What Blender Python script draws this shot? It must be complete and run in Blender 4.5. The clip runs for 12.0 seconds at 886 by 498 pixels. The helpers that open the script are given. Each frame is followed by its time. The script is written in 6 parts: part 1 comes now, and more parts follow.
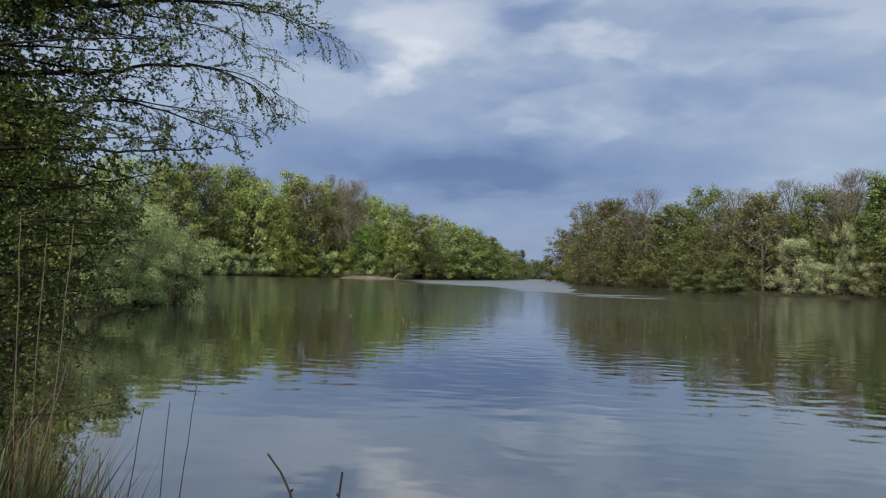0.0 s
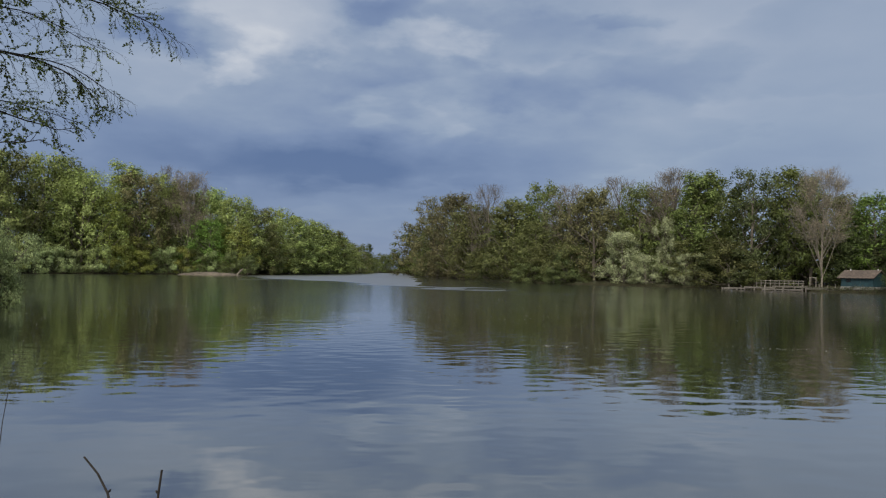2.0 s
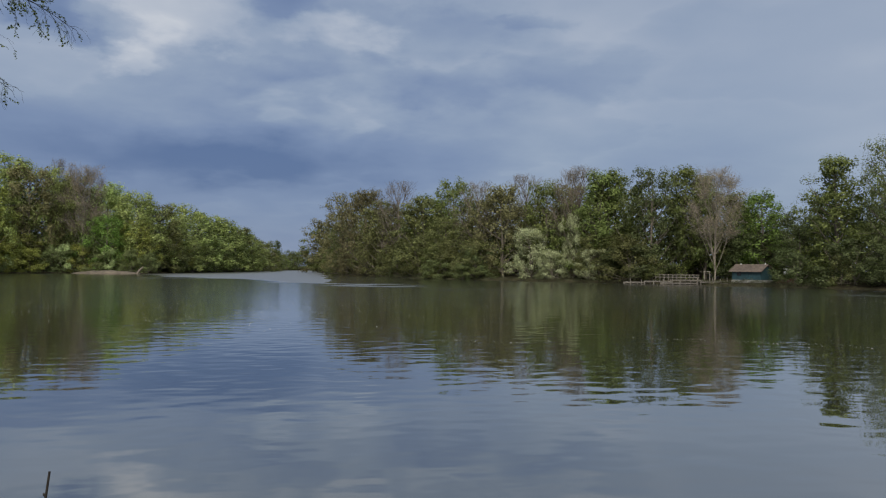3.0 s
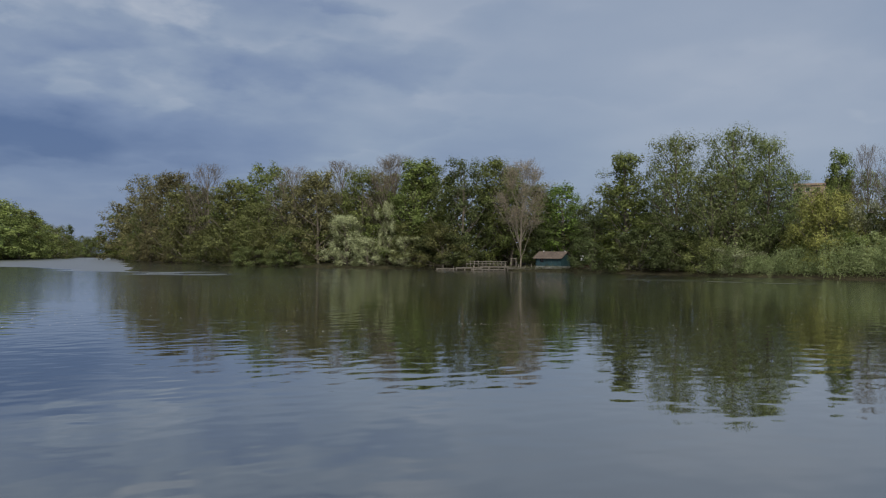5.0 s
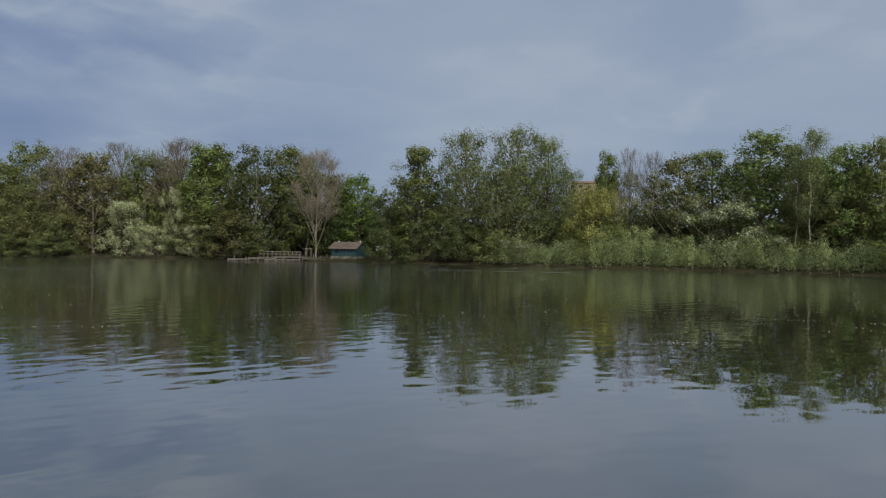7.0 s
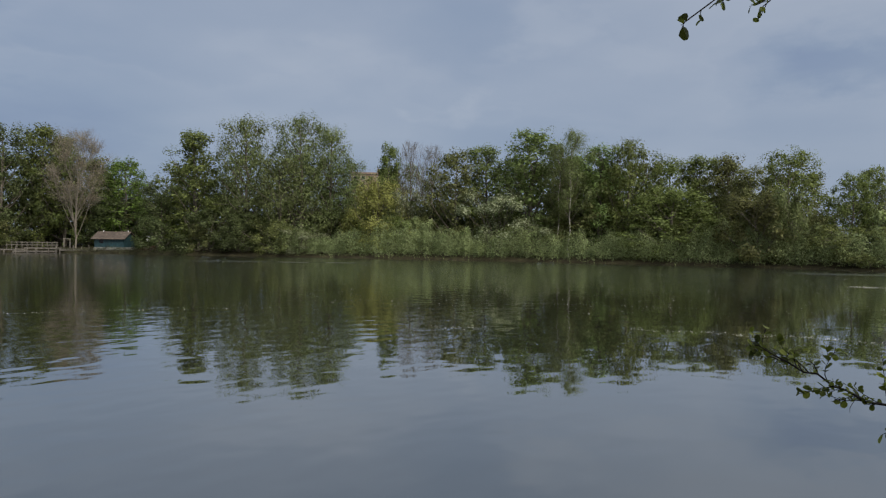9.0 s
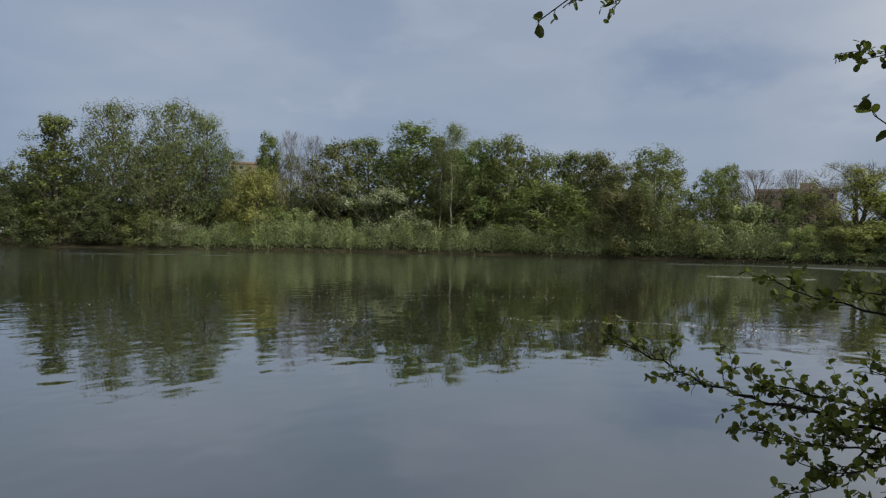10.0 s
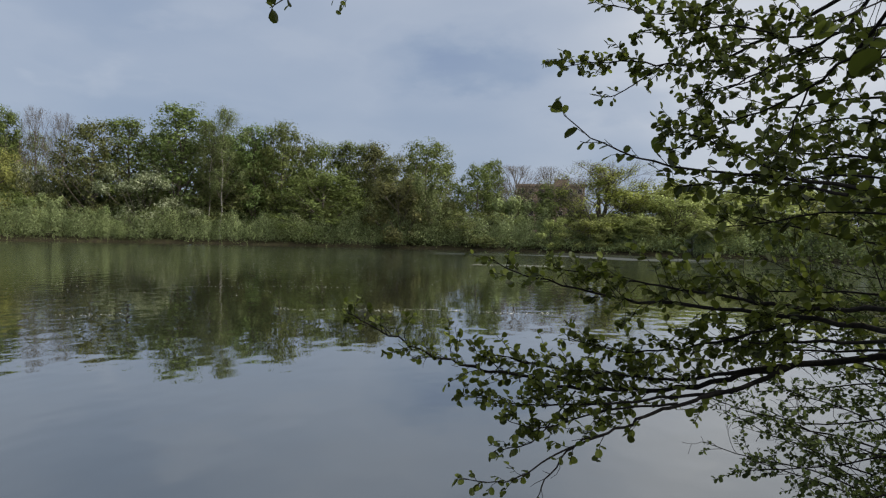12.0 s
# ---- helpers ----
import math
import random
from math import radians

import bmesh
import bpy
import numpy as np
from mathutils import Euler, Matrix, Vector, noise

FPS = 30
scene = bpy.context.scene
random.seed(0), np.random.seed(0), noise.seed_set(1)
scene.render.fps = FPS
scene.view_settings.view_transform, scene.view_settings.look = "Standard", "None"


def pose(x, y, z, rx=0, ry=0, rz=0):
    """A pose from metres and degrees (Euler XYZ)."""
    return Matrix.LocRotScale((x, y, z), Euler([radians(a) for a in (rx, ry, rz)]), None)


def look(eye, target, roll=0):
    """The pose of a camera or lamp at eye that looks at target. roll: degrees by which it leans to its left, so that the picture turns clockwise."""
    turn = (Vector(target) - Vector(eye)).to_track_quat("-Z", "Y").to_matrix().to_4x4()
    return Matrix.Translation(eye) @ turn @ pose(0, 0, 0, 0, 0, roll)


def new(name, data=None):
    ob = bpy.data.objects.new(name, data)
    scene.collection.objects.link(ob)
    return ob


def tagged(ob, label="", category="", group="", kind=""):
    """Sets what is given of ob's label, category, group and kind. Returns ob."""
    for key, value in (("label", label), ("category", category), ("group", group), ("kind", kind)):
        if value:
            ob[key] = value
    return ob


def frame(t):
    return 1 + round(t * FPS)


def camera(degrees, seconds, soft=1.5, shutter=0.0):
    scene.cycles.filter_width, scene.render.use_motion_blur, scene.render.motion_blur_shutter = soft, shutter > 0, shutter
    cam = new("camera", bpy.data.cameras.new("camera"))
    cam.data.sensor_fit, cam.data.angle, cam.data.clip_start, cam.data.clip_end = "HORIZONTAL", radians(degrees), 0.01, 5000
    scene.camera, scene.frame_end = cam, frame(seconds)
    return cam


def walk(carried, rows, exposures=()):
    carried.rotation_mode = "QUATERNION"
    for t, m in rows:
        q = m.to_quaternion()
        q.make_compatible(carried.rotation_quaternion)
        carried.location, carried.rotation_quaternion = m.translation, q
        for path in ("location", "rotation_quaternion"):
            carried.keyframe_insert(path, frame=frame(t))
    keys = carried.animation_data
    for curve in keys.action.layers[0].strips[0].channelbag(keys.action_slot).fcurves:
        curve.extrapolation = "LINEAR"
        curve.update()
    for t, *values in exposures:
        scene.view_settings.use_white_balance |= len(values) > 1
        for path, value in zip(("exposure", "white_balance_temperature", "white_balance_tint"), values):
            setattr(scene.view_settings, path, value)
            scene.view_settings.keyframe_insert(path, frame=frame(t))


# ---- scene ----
cam = camera(61.5, 12.0, soft=1.2)


def aim(x, y, z, yaw, pitch, roll):
    """A camera pose from its place and its yaw, pitch and roll in degrees."""
    a, b = radians(yaw), radians(pitch)
    ahead = Vector((-math.sin(a) * math.cos(b), math.cos(a) * math.cos(b), math.sin(b)))
    return look((x, y, z), Vector((x, y, z)) + ahead, roll)


PATH = [
    (0.0, aim(-0.131, 0.208, 2.371, 8.69, 1.85, 1.71)),
    (0.5, aim(-0.089, 0.149, 2.383, 5.84, 1.93, 1.54)),
    (1.0, aim(-0.044, 0.077, 2.393, 2.85, 1.93, 1.37)),
    (1.5, aim(0.000, 0.000, 2.400, 0.00, 1.80, 1.18)),
    (2.0, aim(0.026, -0.036, 2.405, -3.02, 1.66, 0.95)),
    (2.5, aim(0.034, -0.052, 2.387, -6.46, 1.59, 0.73)),
    (3.0, aim(0.051, -0.043, 2.374, -9.91, 1.49, 0.56)),
    (5.0, aim(0.184, 0.026, 2.406, -23.99, 0.61, 0.52)),
    (5.5, aim(0.184, 0.001, 2.414, -27.63, 0.44, 0.61)),
    (6.0, aim(0.154, -0.047, 2.415, -31.42, 0.31, 0.59)),
    (6.5, aim(0.106, -0.089, 2.414, -35.55, 0.17, 0.69)),
    (7.0, aim(0.054, -0.105, 2.411, -39.66, 0.04, 0.76)),
    (9.0, aim(-0.104, -0.019, 2.400, -56.30, -0.48, 0.74)),
    (9.5, aim(-0.066, -0.047, 2.402, -60.72, -0.75, 0.77)),
    (10.0, aim(-0.036, -0.082, 2.405, -65.31, -0.98, 0.82)),
    (10.5, aim(-0.026, -0.126, 2.399, -69.89, -1.14, 0.83)),
    (11.0, aim(-0.045, -0.179, 2.385, -74.39, -1.26, 0.88)),
    (11.5, aim(-0.060, -0.226, 2.381, -78.64, -1.34, 1.10)),
    (12.0, aim(-0.089, -0.268, 2.377, -82.40, -1.45, 1.12)),
]
walk(cam, PATH, [(0.0, 0.36), (1.5, 0.13), (3.0, 0.04), (6.0, -0.05), (9.0, -0.02), (10.5, -0.03), (12.0, 0.16)])

# ---- world, sun ----
SUN_UP, SUN_ROUND = 38.0, 194.0  # degrees over the horizon, bearing clockwise from +y

world = bpy.data.worlds.new("sky")
scene.world = world
world.use_nodes = True
wt = world.node_tree
wt.nodes.clear()


def wn(kind, **values):
    n = wt.nodes.new(kind)
    for k, v in values.items():
        if k == "op":
            n.operation = v
        elif k == "ins":
            for i, x in v.items():
                n.inputs[i].default_value = x
    return n


def wl(a, b, ao=0, bi=0):
    wt.links.new(a.outputs[ao], b.inputs[bi])


def w_math(op, a, b=None):
    n = wn("ShaderNodeMath", op=op)
    for i, v in enumerate((a, b)):
        if v is None:
            continue
        if isinstance(v, (int, float)):
            n.inputs[i].default_value = v
        else:
            wt.links.new(v, n.inputs[i])
    return n.outputs[0]


def bearing_dir(az, el):
    a, e = radians(az), radians(el)
    return (math.sin(a) * math.cos(e), math.cos(a) * math.cos(e), math.sin(e))


w_coord = wn("ShaderNodeTexCoord")
w_sep = wn("ShaderNodeSeparateXYZ")
wl(w_coord, w_sep)
w_z = w_math("ADD", w_math("MAXIMUM", w_sep.outputs[2], 0.0), 0.20)
w_flat = wn("ShaderNodeCombineXYZ")
wt.links.new(w_math("DIVIDE", w_sep.outputs[0], w_z), w_flat.inputs[0])
wt.links.new(w_math("DIVIDE", w_sep.outputs[1], w_z), w_flat.inputs[1])
w_flat.inputs[2].default_value = 3.7


def cloud_noise(scale, detail, rough, offset, warp=0.0):
    m = wn("ShaderNodeMapping")
    m.inputs["Location"].default_value = offset
    wl(w_flat, m)
    n = wn("ShaderNodeTexNoise")
    n.inputs["Scale"].default_value, n.inputs["Detail"].default_value = scale, detail
    n.inputs["Roughness"].default_value, n.inputs["Distortion"].default_value = rough, warp
    wl(m, n)
    return n.outputs[0]


def bank(az, el, wide, amount):
    """A broad soft swelling of the cloud cover round one direction."""
    d = wn("ShaderNodeVectorMath", op="DISTANCE")
    wl(w_coord, d)
    d.inputs[1].default_value = bearing_dir(az, el)
    r = wn("ShaderNodeMapRange")
    r.interpolation_type = "SMOOTHSTEP"
    wt.links.new(d.outputs["Value"], r.inputs[0])
    r.inputs[1].default_value, r.inputs[2].default_value = 0.0, wide
    r.inputs[3].default_value, r.inputs[4].default_value = amount, 0.0
    return r.outputs[0]


w_big = cloud_noise(0.9, 3.0, 0.5, (0.3, 1.2, 0.0))
w_fine = cloud_noise(3.6, 5.0, 0.5, (2.0, 5.0, 1.0), 0.1)
w_heap = w_math("ADD", bank(2, 17, 0.62, 0.50), 0.13)
w_low = wn("ShaderNodeMapRange")
wt.links.new(w_sep.outputs[2], w_low.inputs[0])
for k, v in enumerate((0.06, 0.22, 0.25, 1.0)):
    w_low.inputs[k + 1].default_value = v
w_heap = w_math("MULTIPLY", w_heap, w_low.outputs[0])
# heaped clouds: grey undersides, lit rims, thin veil between
w_body = wn("ShaderNodeValToRGB")
wt.links.new(cloud_noise(1.7, 5.5, 0.48, (7.3, 1.1, 2.0), 0.12), w_body.inputs[0])
be = w_body.color_ramp.elements
be[0].position, be[0].color = 0.36, (0.22, 0.22, 0.22, 1)
be[1].position, be[1].color = 0.74, (0.42, 0.42, 0.42, 1)
for p, c in ((0.44, 0.32), (0.50, 0.46), (0.535, 0.70), (0.58, 0.60), (0.65, 0.50)):
    be.new(p).color = (c, c, c, 1)
w_sum = w_math("ADD", w_math("ADD", w_math("MULTIPLY", w_big, 0.26), w_math("MULTIPLY", w_math("SUBTRACT", w_fine, 0.5), w_math("MULTIPLY", w_heap, 0.42))), 0.42)
w_sum = w_math("ADD", w_sum, w_math("MULTIPLY", w_math("SUBTRACT", w_body.outputs[0], 0.5), w_math("MULTIPLY", w_heap, 0.48)))
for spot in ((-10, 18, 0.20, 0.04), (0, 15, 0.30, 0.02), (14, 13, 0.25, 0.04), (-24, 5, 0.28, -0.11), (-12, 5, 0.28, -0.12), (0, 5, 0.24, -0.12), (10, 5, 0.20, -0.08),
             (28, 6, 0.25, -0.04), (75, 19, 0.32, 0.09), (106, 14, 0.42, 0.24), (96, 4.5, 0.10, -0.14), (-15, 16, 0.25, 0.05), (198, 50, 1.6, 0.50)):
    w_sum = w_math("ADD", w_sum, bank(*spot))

# single clouds and gaps with ragged outlines
w_ragged = wn("ShaderNodeTexNoise")
w_ragged.inputs["Scale"].default_value, w_ragged.inputs["Detail"].default_value, w_ragged.inputs["Roughness"].default_value = 9.0, 6.0, 0.55
w_long = wn("ShaderNodeMapping")
w_long.inputs["Scale"].default_value = (1.0, 1.0, 2.2)
wl(w_coord, w_long)
wl(w_long, w_ragged)
w_off = wn("ShaderNodeVectorMath", op="MULTIPLY_ADD")
wt.links.new(w_ragged.outputs["Color"], w_off.inputs[0])
w_off.inputs[1].default_value = (0.22, 0.22, 0.10)
wl(w_coord, w_off, 0, 2)


def lump(az, el, wide, high, amount, soft=0.75):
    """A cloud or gap that many degrees wide and high each way from its middle."""
    d = wn("ShaderNodeVectorMath", op="SUBTRACT")
    wl(w_off, d)
    d.inputs[1].default_value = Vector(bearing_dir(az, el)) + Vector((0.11, 0.11, 0.05))
    m = wn("ShaderNodeVectorMath", op="MULTIPLY")
    wl(d, m)
    k = 1 / math.sin(radians(wide))
    m.inputs[1].default_value = (k, k, 1 / math.sin(radians(high)))
    n = wn("ShaderNodeVectorMath", op="LENGTH")
    wl(m, n)
    r = wn("ShaderNodeMapRange")
    r.interpolation_type = "SMOOTHSTEP"
    wt.links.new(n.outputs["Value"], r.inputs[0])
    for i, v in enumerate((1.15 - soft, 1.15, amount, 0.0)):
        r.inputs[i + 1].default_value = v
    return r.outputs[0]


for cloud in ((-11, 18.0, 6.5, 3.0, 0.15, 0.6), (-4, 21.5, 9, 1.8, 0.06, 0.8), (1.6, 17.6, 4.2, 1.1, 0.10, 0.8), (-14.0, 14.9, 3.4, 1.1, 0.13, 0.7), (-1.5, 19.2, 9, 1.5, -0.07, 0.8), (10.7, 17.5, 7.5, 2.8, -0.09, 0.7),
              (-15.5, 16.6, 5.2, 1.6, -0.15, 0.6), (11, 13.3, 5.5, 2.0, -0.06, 0.8), (-2.7, 14.6, 8, 1.4, -0.05, 0.8), (-9, 7.8, 15, 2.2, -0.08, 0.9), (20.6, 14.9, 5.5, 1.9, -0.06, 0.7), (16.4, 18.4, 3.0, 1.0, -0.06, 0.7),
              (4, 11.5, 7, 1.2, 0.05, 0.9), (84.5, 12.2, 8.5, 2.4, -0.10, 0.9), (64, 15.8, 3.6, 3.0, 0.05, 0.9), (58, 9.5, 3.2, 1.2, 0.05, 0.9), (72, 13.5, 6.0, 1.4, 0.03, 0.9), (45, 14.0, 9.0, 1.6, 0.03, 0.9), (96, 9.0, 6.0, 1.5, -0.06, 0.9)):
    w_sum = w_math("ADD", w_sum, lump(*cloud))
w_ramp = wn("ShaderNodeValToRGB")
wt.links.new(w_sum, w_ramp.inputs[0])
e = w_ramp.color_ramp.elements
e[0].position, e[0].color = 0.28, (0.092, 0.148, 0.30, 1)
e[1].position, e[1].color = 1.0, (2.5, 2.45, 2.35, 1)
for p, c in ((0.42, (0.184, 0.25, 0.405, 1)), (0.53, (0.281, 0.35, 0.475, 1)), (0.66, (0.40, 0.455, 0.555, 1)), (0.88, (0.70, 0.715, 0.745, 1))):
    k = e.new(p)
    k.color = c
w_sky = wn("ShaderNodeTexSky")
w_sky.sky_type, w_sky.sun_disc = "NISHITA", False
w_sky.sun_elevation, w_sky.sun_rotation = radians(SUN_UP), radians(SUN_ROUND)
w_dim = wn("ShaderNodeVectorMath", op="SCALE")
wl(w_sky, w_dim)
w_dim.inputs["Scale"].default_value = 0.07
w_mix = wn("ShaderNodeMixRGB")
w_mix.inputs[0].default_value = 0.88
wl(w_dim, w_mix, 0, 1)
wl(w_ramp, w_mix, 0, 2)
w_bg = wn("ShaderNodeBackground")
w_bg.inputs["Strength"].default_value = 1.0
wl(w_mix, w_bg)
w_out = wn("ShaderNodeOutputWorld")
wl(w_bg, w_out)

sun = new("sun", bpy.data.lights.new("sun", "SUN"))
sun.data.energy, sun.data.angle, sun.data.color = 3.2, radians(30), (1.0, 0.95, 0.87)
sun.matrix_world = look(Vector(bearing_dir(SUN_ROUND, SUN_UP)) * 100, (0, 0, 0))

# ---- materials ----


def material(name, rough=0.7, metal=0.0):
    m = bpy.data.materials.new(name)
    m.use_nodes = True
    b = m.node_tree.nodes["Principled BSDF"]
    b.inputs["Roughness"].default_value, b.inputs["Metallic"].default_value = rough, metal
    return m, m.node_tree, b


def ramp_node(t, stops):
    r = t.nodes.new("ShaderNodeValToRGB")
    el = r.color_ramp.elements
    el[0].position, el[0].color = stops[0][0], (*stops[0][1], 1)
    el[1].position, el[1].color = stops[-1][0], (*stops[-1][1], 1)
    for p, c in stops[1:-1]:
        k = el.new(p)
        k.color = (*c, 1)
    return r


def noise_node(t, scale, detail=4.0, rough=0.55, stretch=(1, 1, 1), space="Object"):
    c, m, n = t.nodes.new("ShaderNodeTexCoord"), t.nodes.new("ShaderNodeMapping"), t.nodes.new("ShaderNodeTexNoise")
    m.inputs["Scale"].default_value = stretch
    n.inputs["Scale"].default_value, n.inputs["Detail"].default_value, n.inputs["Roughness"].default_value = scale, detail, rough
    t.links.new(c.outputs[space], m.inputs[0])
    t.links.new(m.outputs[0], n.inputs[0])
    return n


def bump_node(t, b, height, strength, distance):
    n = t.nodes.new("ShaderNodeBump")
    n.inputs["Strength"].default_value, n.inputs["Distance"].default_value = strength, distance
    t.links.new(height, n.inputs["Height"])
    t.links.new(n.outputs[0], b.inputs["Normal"])
    return n


def leaf_material(name, dark, mid, light, through_part=0.48, rough=0.55, patches=0.45, uneven=0.7):
    """Leaves: each one a tone of its own, each plant a shade of its own, some light let through."""
    m, t, b = material(name, rough)
    geo, info = t.nodes.new("ShaderNodeNewGeometry"), t.nodes.new("ShaderNodeObjectInfo")
    r = ramp_node(t, ((0.0, [0.72 * c for c in dark]), (0.55, mid), (1.0, [1.25 * c for c in light])))
    t.links.new(geo.outputs["Random Per Island"], r.inputs[0])
    hsv = t.nodes.new("ShaderNodeHueSaturation")
    for out, lo, hi in (("Hue", 0.49, 0.512), ("Value", 0.82, 1.18)):
        mr = t.nodes.new("ShaderNodeMapRange")
        mr.inputs[3].default_value, mr.inputs[4].default_value = lo, hi
        t.links.new(info.outputs["Random"], mr.inputs[0])
        t.links.new(mr.outputs[0], hsv.inputs[out])
    big = noise_node(t, patches, 3.0)
    patch = t.nodes.new("ShaderNodeMixRGB")
    patch.blend_type = "MULTIPLY"
    patch.inputs[0].default_value = uneven
    pr = ramp_node(t, ((0.3, (0.82, 0.84, 0.81)), (0.7, (1.14, 1.12, 1.06))))
    t.links.new(big.outputs[0], pr.inputs[0])
    t.links.new(r.outputs[0], patch.inputs[1])
    t.links.new(pr.outputs[0], patch.inputs[2])
    t.links.new(patch.outputs[0], hsv.inputs["Color"])
    t.links.new(hsv.outputs[0], b.inputs["Base Color"])
    b.inputs["Specular IOR Level"].default_value = 0.3
    tr, mx = t.nodes.new("ShaderNodeBsdfTranslucent"), t.nodes.new("ShaderNodeMixShader")
    t.links.new(hsv.outputs[0], tr.inputs[0])
    mx.inputs[0].default_value = through_part
    t.links.new(b.outputs[0], mx.inputs[1])
    t.links.new(tr.outputs[0], mx.inputs[2])
    t.links.new(mx.outputs[0], t.nodes["Material Output"].inputs[0])
    return m


def rough_material(name, stops, scale, rough=0.85, bump=0.5, distance=0.02, stretch=(1, 1, 1), metal=0.0, detail=6.0):
    m, t, b = material(name, rough, metal)
    n = noise_node(t, scale, detail, 0.6, stretch)
    r = ramp_node(t, stops)
    t.links.new(n.outputs[0], r.inputs[0])
    wide = noise_node(t, scale * 0.13, 3.0, 0.5, stretch)
    mx = t.nodes.new("ShaderNodeMixRGB")
    mx.blend_type = "MULTIPLY"
    mx.inputs[0].default_value = 0.6
    wr = ramp_node(t, ((0.3, (0.55, 0.55, 0.55)), (0.7, (1.3, 1.3, 1.3))))
    t.links.new(wide.outputs[0], wr.inputs[0])
    t.links.new(r.outputs[0], mx.inputs[1])
    t.links.new(wr.outputs[0], mx.inputs[2])
    t.links.new(mx.outputs[0], b.inputs["Base Color"])
    bump_node(t, b, n.outputs[0], bump, distance)
    return m


LEAVES = {
    "green": leaf_material("leaves spring green", (0.109, 0.134, 0.039), (0.140, 0.172, 0.050), (0.179, 0.220, 0.064)),
    "leafy": leaf_material("leaves fresh green", (0.111, 0.15, 0.046), (0.148, 0.2, 0.062), (0.192, 0.26, 0.081)),
    "bright": leaf_material("leaves bright green", (0.091, 0.14, 0.029), (0.13, 0.2, 0.042), (0.177, 0.272, 0.057)),
    "lime": leaf_material("leaves yellow green", (0.176, 0.190, 0.047), (0.250, 0.272, 0.067), (0.339, 0.369, 0.091)),
    "yellow": leaf_material("leaves golden willow", (0.188, 0.195, 0.056), (0.25, 0.26, 0.075), (0.325, 0.338, 0.098)),
    "olive": leaf_material("leaves olive", (0.095, 0.101, 0.036), (0.135, 0.145, 0.052), (0.184, 0.197, 0.071)),
    "brown": leaf_material("buds brown olive", (0.114, 0.107, 0.05), (0.152, 0.143, 0.066), (0.198, 0.186, 0.086)),
    # "dark" also puts the shade of recesses into the leaf colour
    "dark": leaf_material("leaves dark, for shade too", (0.065, 0.081, 0.030), (0.090, 0.112, 0.042), (0.119, 0.148, 0.055)),
    "willow": leaf_material("leaves willow", (0.117, 0.143, 0.053), (0.147, 0.178, 0.067), (0.184, 0.223, 0.084)),
    "silver": leaf_material("leaves grey willow", (0.267, 0.313, 0.143), (0.333, 0.391, 0.178), (0.416, 0.489, 0.223)),
    "pale": leaf_material("leaves pale downy", (0.293, 0.317, 0.181), (0.366, 0.397, 0.226), (0.458, 0.495, 0.282)),
    "blossom": leaf_material("leaves with blossom", (0.147, 0.167, 0.083), (0.200, 0.225, 0.113), (0.391, 0.411, 0.283)),
    "shrub": leaf_material("leaves shrub", (0.107, 0.123, 0.040), (0.157, 0.181, 0.059), (0.219, 0.253, 0.083)),
    "buds": leaf_material("buds beige", (0.14, 0.115, 0.08), (0.21, 0.175, 0.125), (0.30, 0.255, 0.185)),
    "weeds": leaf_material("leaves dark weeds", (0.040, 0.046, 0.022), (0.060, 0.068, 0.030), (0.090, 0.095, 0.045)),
    "sallow": leaf_material("leaves pale sallow", (0.255, 0.283, 0.099), (0.319, 0.354, 0.124), (0.399, 0.443, 0.155)),
    "spring": leaf_material("leaves pale spring green", (0.220, 0.266, 0.089), (0.282, 0.342, 0.114), (0.355, 0.431, 0.144)),
    "bank": leaf_material("leaves bank growth", (0.190, 0.229, 0.101), (0.226, 0.273, 0.121), (0.267, 0.322, 0.143), patches=0.16, uneven=1.0),
}
BARK = rough_material("bark grey brown", ((0.3, (0.05, 0.042, 0.032)), (0.7, (0.17, 0.145, 0.11))), 9.0, 0.9, 0.8, 0.03, (1, 1, 0.25))
BARK_PALE = rough_material("bark pale", ((0.3, (0.16, 0.14, 0.105)), (0.7, (0.34, 0.31, 0.25))), 9.0, 0.9, 0.8, 0.03, (1, 1, 0.25))
BARK_GREY = rough_material("bark warm grey", ((0.3, (0.10, 0.085, 0.065)), (0.7, (0.24, 0.21, 0.165))), 9.0, 0.9, 0.8, 0.03, (1, 1, 0.25))
BARK_BIRCH = rough_material("bark birch", ((0.35, (0.07, 0.06, 0.05)), (0.48, (0.30, 0.28, 0.245)), (0.8, (0.46, 0.44, 0.39))), 3.0, 0.8, 0.4, 0.02, (1, 1, 0.6))
BARK_DARK = rough_material("bark dark alder", ((0.3, (0.010, 0.009, 0.008)), (0.7, (0.030, 0.026, 0.022))), 40.0, 0.95, 0.7, 0.004, (1, 1, 1))
BARK_DARK.node_tree.nodes["Principled BSDF"].inputs["Specular IOR Level"].default_value = 0.15
SOIL = rough_material("woodland soil", ((0.3, (0.018, 0.015, 0.010)), (0.55, (0.042, 0.037, 0.020)), (0.8, (0.06, 0.062, 0.026))), 1.4, 0.95, 0.9, 0.12)

SOIL.node_tree.nodes["Principled BSDF"].inputs["Specular IOR Level"].default_value = 0.1

# ---- mesh building ----
rng = np.random.default_rng(11)


